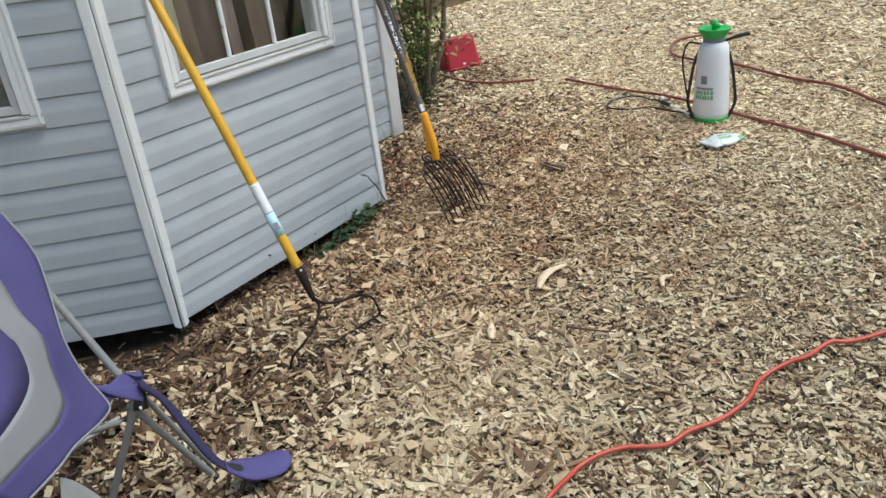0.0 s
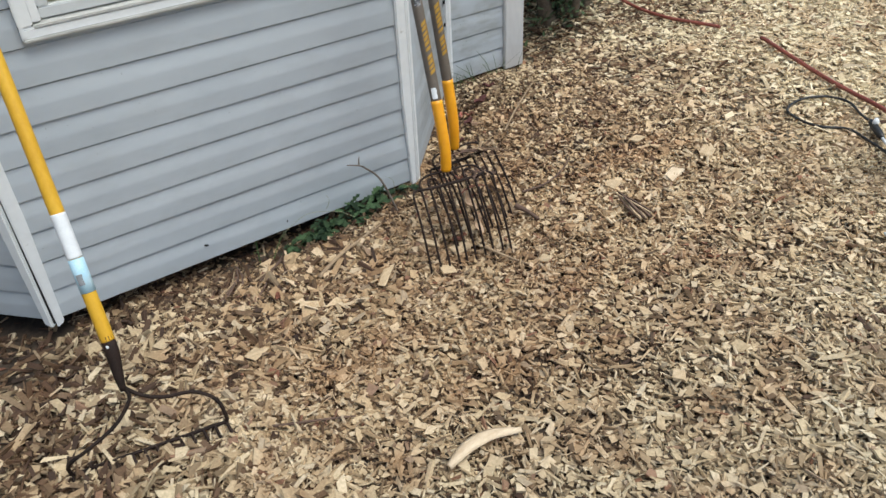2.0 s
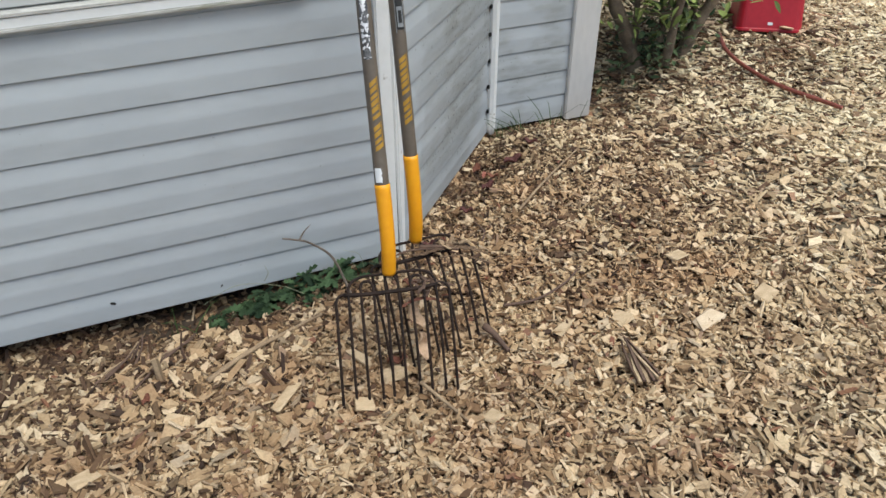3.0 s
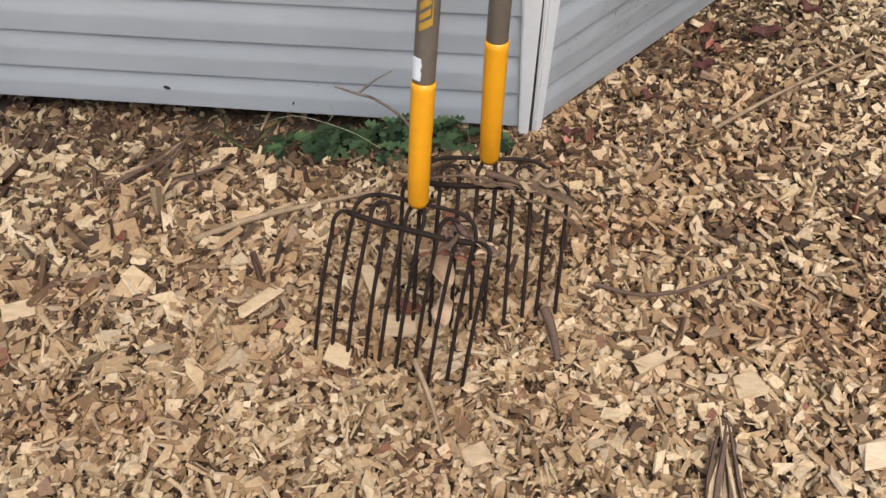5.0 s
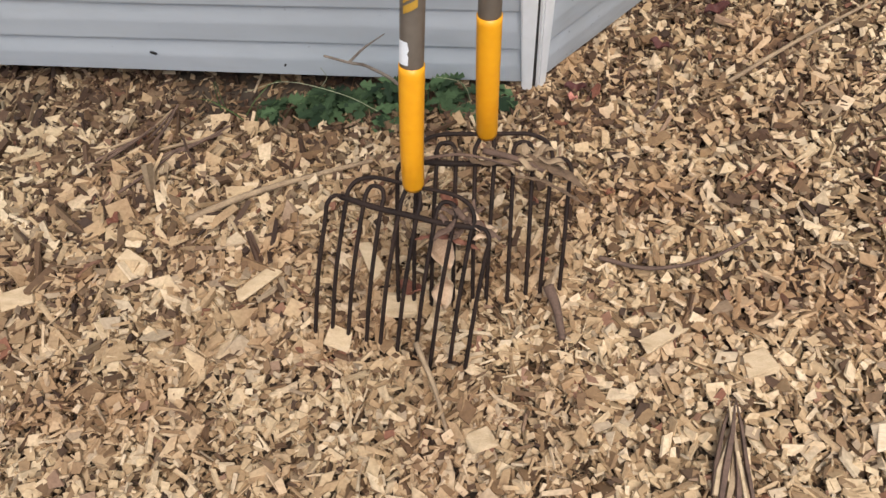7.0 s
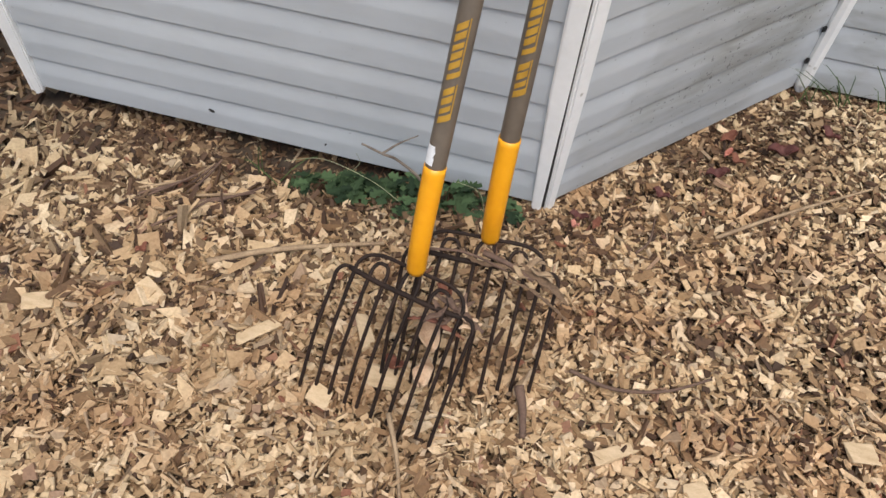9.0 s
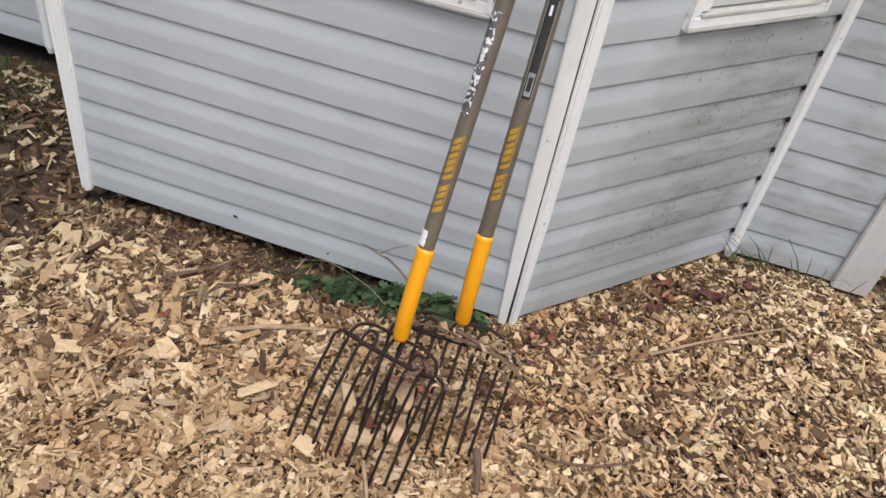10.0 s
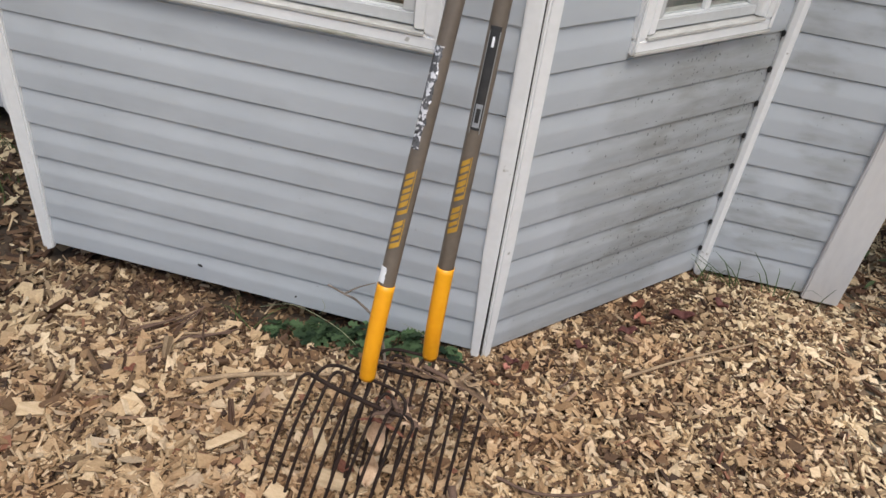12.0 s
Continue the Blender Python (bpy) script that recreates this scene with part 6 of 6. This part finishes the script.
    for at, d, size, mat, lab in (((1.185, -0.520, 0.262), (0.22, -0.55, -0.8), 0.080, M_DEAD, "curled dry leaf caught in fork tines"), ((1.19, -0.565, 0.20), (-0.05, -0.4, -0.9), 0.070, M_DEAD, "curled dry leaf caught in fork tines"),
                                  ((1.20, -0.47, 0.315), (0.8, -0.5, 0.1), 0.036, M_RUST_LEAF, "rust-brown dry leaf caught in fork tines"), (tuple(g(1.135, -0.553, 0.035)), (0.9, -0.3, 0.2), 0.05, M_RUST_LEAF, "rust-brown dead leaf on wood chips"),
                                  (tuple(g(0.56, -0.436, 0.035)), (0.5, 0.8, 0.1), 0.03, M_RUST_LEAF, "rust-brown dead leaf on wood chips"),
                                  (tuple(g(1.738, 0.268, 0.036)), (0.5, 0.8, 0.2), 0.030, M_PINK_LEAF, "faded red leaf by the wall foot"), (tuple(g(1.757, 0.240, 0.034)), (0.7, -0.6, 0.1), 0.045, M_RUST_LEAF, "red-brown dead leaf by the wall foot"),
                                  (tuple(g(1.712, 0.176, 0.036)), (0.9, 0.3, 0.1), 0.055, M_WINE_LEAF, "dark wine-red leaf by the wall foot"), (tuple(g(1.860, 0.286, 0.034)), (1.0, 0.1, 0.1), 0.070, M_WINE_LEAF, "dark wine-red leaf by the wall foot"),
                                  (tuple(g(1.970, 0.372, 0.032)), (0.7, -0.7, 0.1), 0.055, M_WINE_LEAF, "dark wine-red leaf by the wall foot"), (tuple(g(1.588, 0.076, 0.036)), (0.8, -0.5, 0.1), 0.045, M_WINE_LEAF, "dark wine-red leaf by the wall foot"),
                                  (tuple(g(1.415, -0.035, 0.034)), (1.0, -0.1, 0.1), 0.045, M_WINE_LEAF, "dark wine-red leaf below the corner post"), (tuple(g(1.409, -0.066, 0.038)), (0.6, -0.5, 0.2), 0.026, M_PINK_LEAF, "faded pink leaf below the corner post"),
                                  (tuple(g(1.740, 0.335, 0.034)), (0.6, 0.6, 0.1), 0.050, M_RUST_LEAF, "red-brown dead leaf by the wall foot"), (tuple(g(1.455, -0.050, 0.034)), (0.3, 0.9, 0.1), 0.035, M_RUST_LEAF, "red-brown dead leaf below the corner post")):
        d = Vector(d).normalized()
        s = d.cross(Vector((0.2, 0.1, 1))).normalized()
        n = s.cross(d).normalized()
        bm = bmesh.new()
        at = Vector(at)
        sheet(bm, lambda u, v: at + d * size * (u - 0.5) + s * size * 0.45 * (v - 0.5) * 2 * max(0.04, math.sin(math.pi * min(0.98, 0.05 + u * 0.93))) * 0.6 + n * (size * 0.18 * (2 * v - 1) ** 2 + 0.006 * math.sin(9 * u)), 10, 6, 0.0012)
        tagged(link_bm("dry_leaf", bm, mat, True), lab, "leaf")
    leaf_mat("matted brown dead leaf lying across fork tines", [(1.20, -0.395, 0.356), (1.245, -0.418, 0.354), (1.30, -0.412, 0.356), (1.345, -0.412, 0.352), (1.385, -0.428, 0.340), (1.412, -0.448, 0.332)], (0.002, 0.004, 0.008, 0.013, 0.007, 0.001), M_BROWN_LEAF, 3, 0.0025)
    leaf_mat("torn brown leaf strip lying across fork tines", [(1.29, -0.432, 0.340), (1.34, -0.436, 0.338), (1.39, -0.452, 0.322), (1.425, -0.47, 0.31)], (0.001, 0.003, 0.003, 0.001), M_BROWN_LEAF, 4, 0.002)
    leaf_mat("rust-brown leaf shreds hanging in fork tines", [(1.15, -0.535, 0.305), (1.19, -0.532, 0.318), (1.23, -0.540, 0.315), (1.255, -0.545, 0.300)], (0.001, 0.006, 0.005, 0.001), M_RUST_LEAF, 5, 0.002)
    leaf_mat("black rotten leaf clump stuck to the fork", [(1.185, -0.500, 0.350), (1.215, -0.512, 0.353), (1.25, -0.528, 0.349), (1.285, -0.545, 0.340)], (0.002, 0.005, 0.009, 0.003), M_STICK_DARK, 6, 0.003)
    for k in range(7):
        at = g(3.30 + rng.gauss(0, 0.10), 0.42 + rng.gauss(0, 0.08), 0.025)
        d = Vector((rng.uniform(-1, 1), rng.uniform(-1, 1), 0.1)).normalized()
        w = Vector((-d.y, d.x, 0.1)).normalized()
        bm = bmesh.new()
        sheet(bm, lambda u, v: at + d * 0.06 * (u - 0.5) + w * 0.030 * (v - 0.5) * max(0.05, math.sin(math.pi * (0.05 + 0.9 * u))) + Vector((0, 0, 0.008 * (2 * v - 1) ** 2)), 8, 4, 0.0012)
        tagged(link_bm("dry_leaf", bm, M_DEAD, True), "brown dead leaf on chips beside the bin", "leaf", "leaves by the bin")
    rng2 = random.Random(31)
    for k in range(19):
        at = Vector((1.235 + rng2.gauss(0, 0.028), -0.522 + rng2.gauss(0, 0.016), 0.352 + rng2.uniform(-0.02, 0.008)))
        if k > 8:
            at = Vector((1.325 + rng2.gauss(0, 0.026), -0.405 + rng2.gauss(0, 0.012), 0.350 + rng2.uniform(-0.012, 0.010)))
        d = Vector((rng2.uniform(-1, 1), rng2.uniform(-1, 1), rng2.uniform(-0.4, 0.4))).normalized()
        w = d.cross(Vector((0.1, 0.3, 1))).normalized()
        bm = bmesh.new()
        sheet(bm, lambda u, v: at + d * 0.045 * (u - 0.5) + w * 0.012 * (v - 0.5) * math.sin(math.pi * (0.08 + 0.84 * u)) + Vector((0, 0, 0.006 * math.sin(7 * u))), 6, 3, 0.0014)
        tagged(link_bm("plant_debris", bm, (M_STICK_DARK if k % 3 else M_DEAD) if k < 9 else M_STICK, True), "dark scrap of rotten leaf stuck on fork tines", "debris", "scraps in the fork")
    bm = bmesh.new()
    box(bm, (4.9, 2.50, 0.10), (7.4, 2.63, 0.42), None, 0.012)
    tagged(link_bm("timber_edging", bm, M_TIMBER), "weathered brown timber edging at the yard's far side", "timber")
    # pale stake end by the bay
    bm = bmesh.new()
    box(bm, (-0.028, -0.010, 0.0), (0.028, 0.010, 0.55), Matrix.Translation(on_ground(-0.55, 0.10, -0.01)) @ pose(0, 0, 0, 10, -38, 25), 0.004)
    tagged(link_bm("stake", bm, M_PALE_CLOTH), "weathered pale stake leaning from the ground", "stake")
    # large blocks of wood that stand out
    spots = [(1.69, -0.66, 0.042, 0.032, 20), (1.02, -0.645, 0.034, 0.040, 80), (1.27, -0.80, 0.042, 0.036, 30), (0.86, -0.55, 0.085, 0.028, 40), (1.06, -0.50, 0.075, 0.028, -60), (1.64, -0.83, 0.03, 0.035, 60),
             (1.868, -0.758, 0.074, 0.040, 14), (1.20, -1.37, 0.038, 0.026, 40), (0.05, -0.98, 0.06, 0.035, 10), (-0.26, -1.27, 0.036, 0.026, 60), (-0.30, -1.12, 0.040, 0.030, 15), (2.05, -0.75, 0.05, 0.04, 25), (1.95, -0.52, 0.05, 0.036, 12),
             (0.42, -0.60, 0.06, 0.035, 25), (0.62, -0.52, 0.055, 0.03, -30), (0.03, -1.97, 0.036, 0.026, 50), (1.55, -0.62, 0.075, 0.022, 35), (1.12, -0.58, 0.060, 0.045, 5)]
    for x, y, a, b, yaw in spots:
        white = (x, y) == (1.868, -0.758)
        bm = bmesh.new()
        h = rng.uniform(0.006, 0.010)
        vs = box(bm, (-a / 2, -b / 2, -h / 2), (a / 2, b / 2, h / 2))
        for v in vs:
            v.co += Vector((rng.gauss(0, a * 0.10), rng.gauss(0, b * 0.10), rng.gauss(0, 0.0015)))
        bmesh.ops.bevel(bm, geom=bm.edges[:], offset=0.0012, segments=1, affect='EDGES')
        bmesh.ops.transform(bm, matrix=Matrix.Translation(g(x, y, 0.027)) @ pose(0, 0, 0, rng.uniform(-14, 14), rng.uniform(-14, 14), yaw), verts=bm.verts[:])
        tagged(link_bm("wood_chunk", bm, M_BARK if white else M_CHUNK), "large pale chunk of chipped wood", "wood chip", "large wood chips")


build_ground()
build_house()
build_curtains()
build_rake()
build_fork((1.149, -0.473, 0.366), (1.160, -0.424, 0.570), (1.2275, -0.0315, 1.60), (1.016, -0.485, 0.340), (1.270, -0.540, 0.346), (0.983, -0.622, 0.1436), (1.235, -0.681, 0.140),
           "orange-sleeved mulch fork with black tines leaning on the bay", torn=True)
build_fork((1.254, -0.369, 0.363), (1.257, -0.343, 0.581), (1.288, -0.0335, 1.71), (1.118, -0.425, 0.350), (1.388, -0.393, 0.328), (1.1153, -0.568, 0.149), (1.3853, -0.535, 0.1557),
           "orange-sleeved mulch fork standing beside its twin")
build_chair()
build_sprayer()
build_lance()
build_bag()
build_hoses()
build_bin()
build_shrub()
build_weeds()
build_litter()
build_chips()
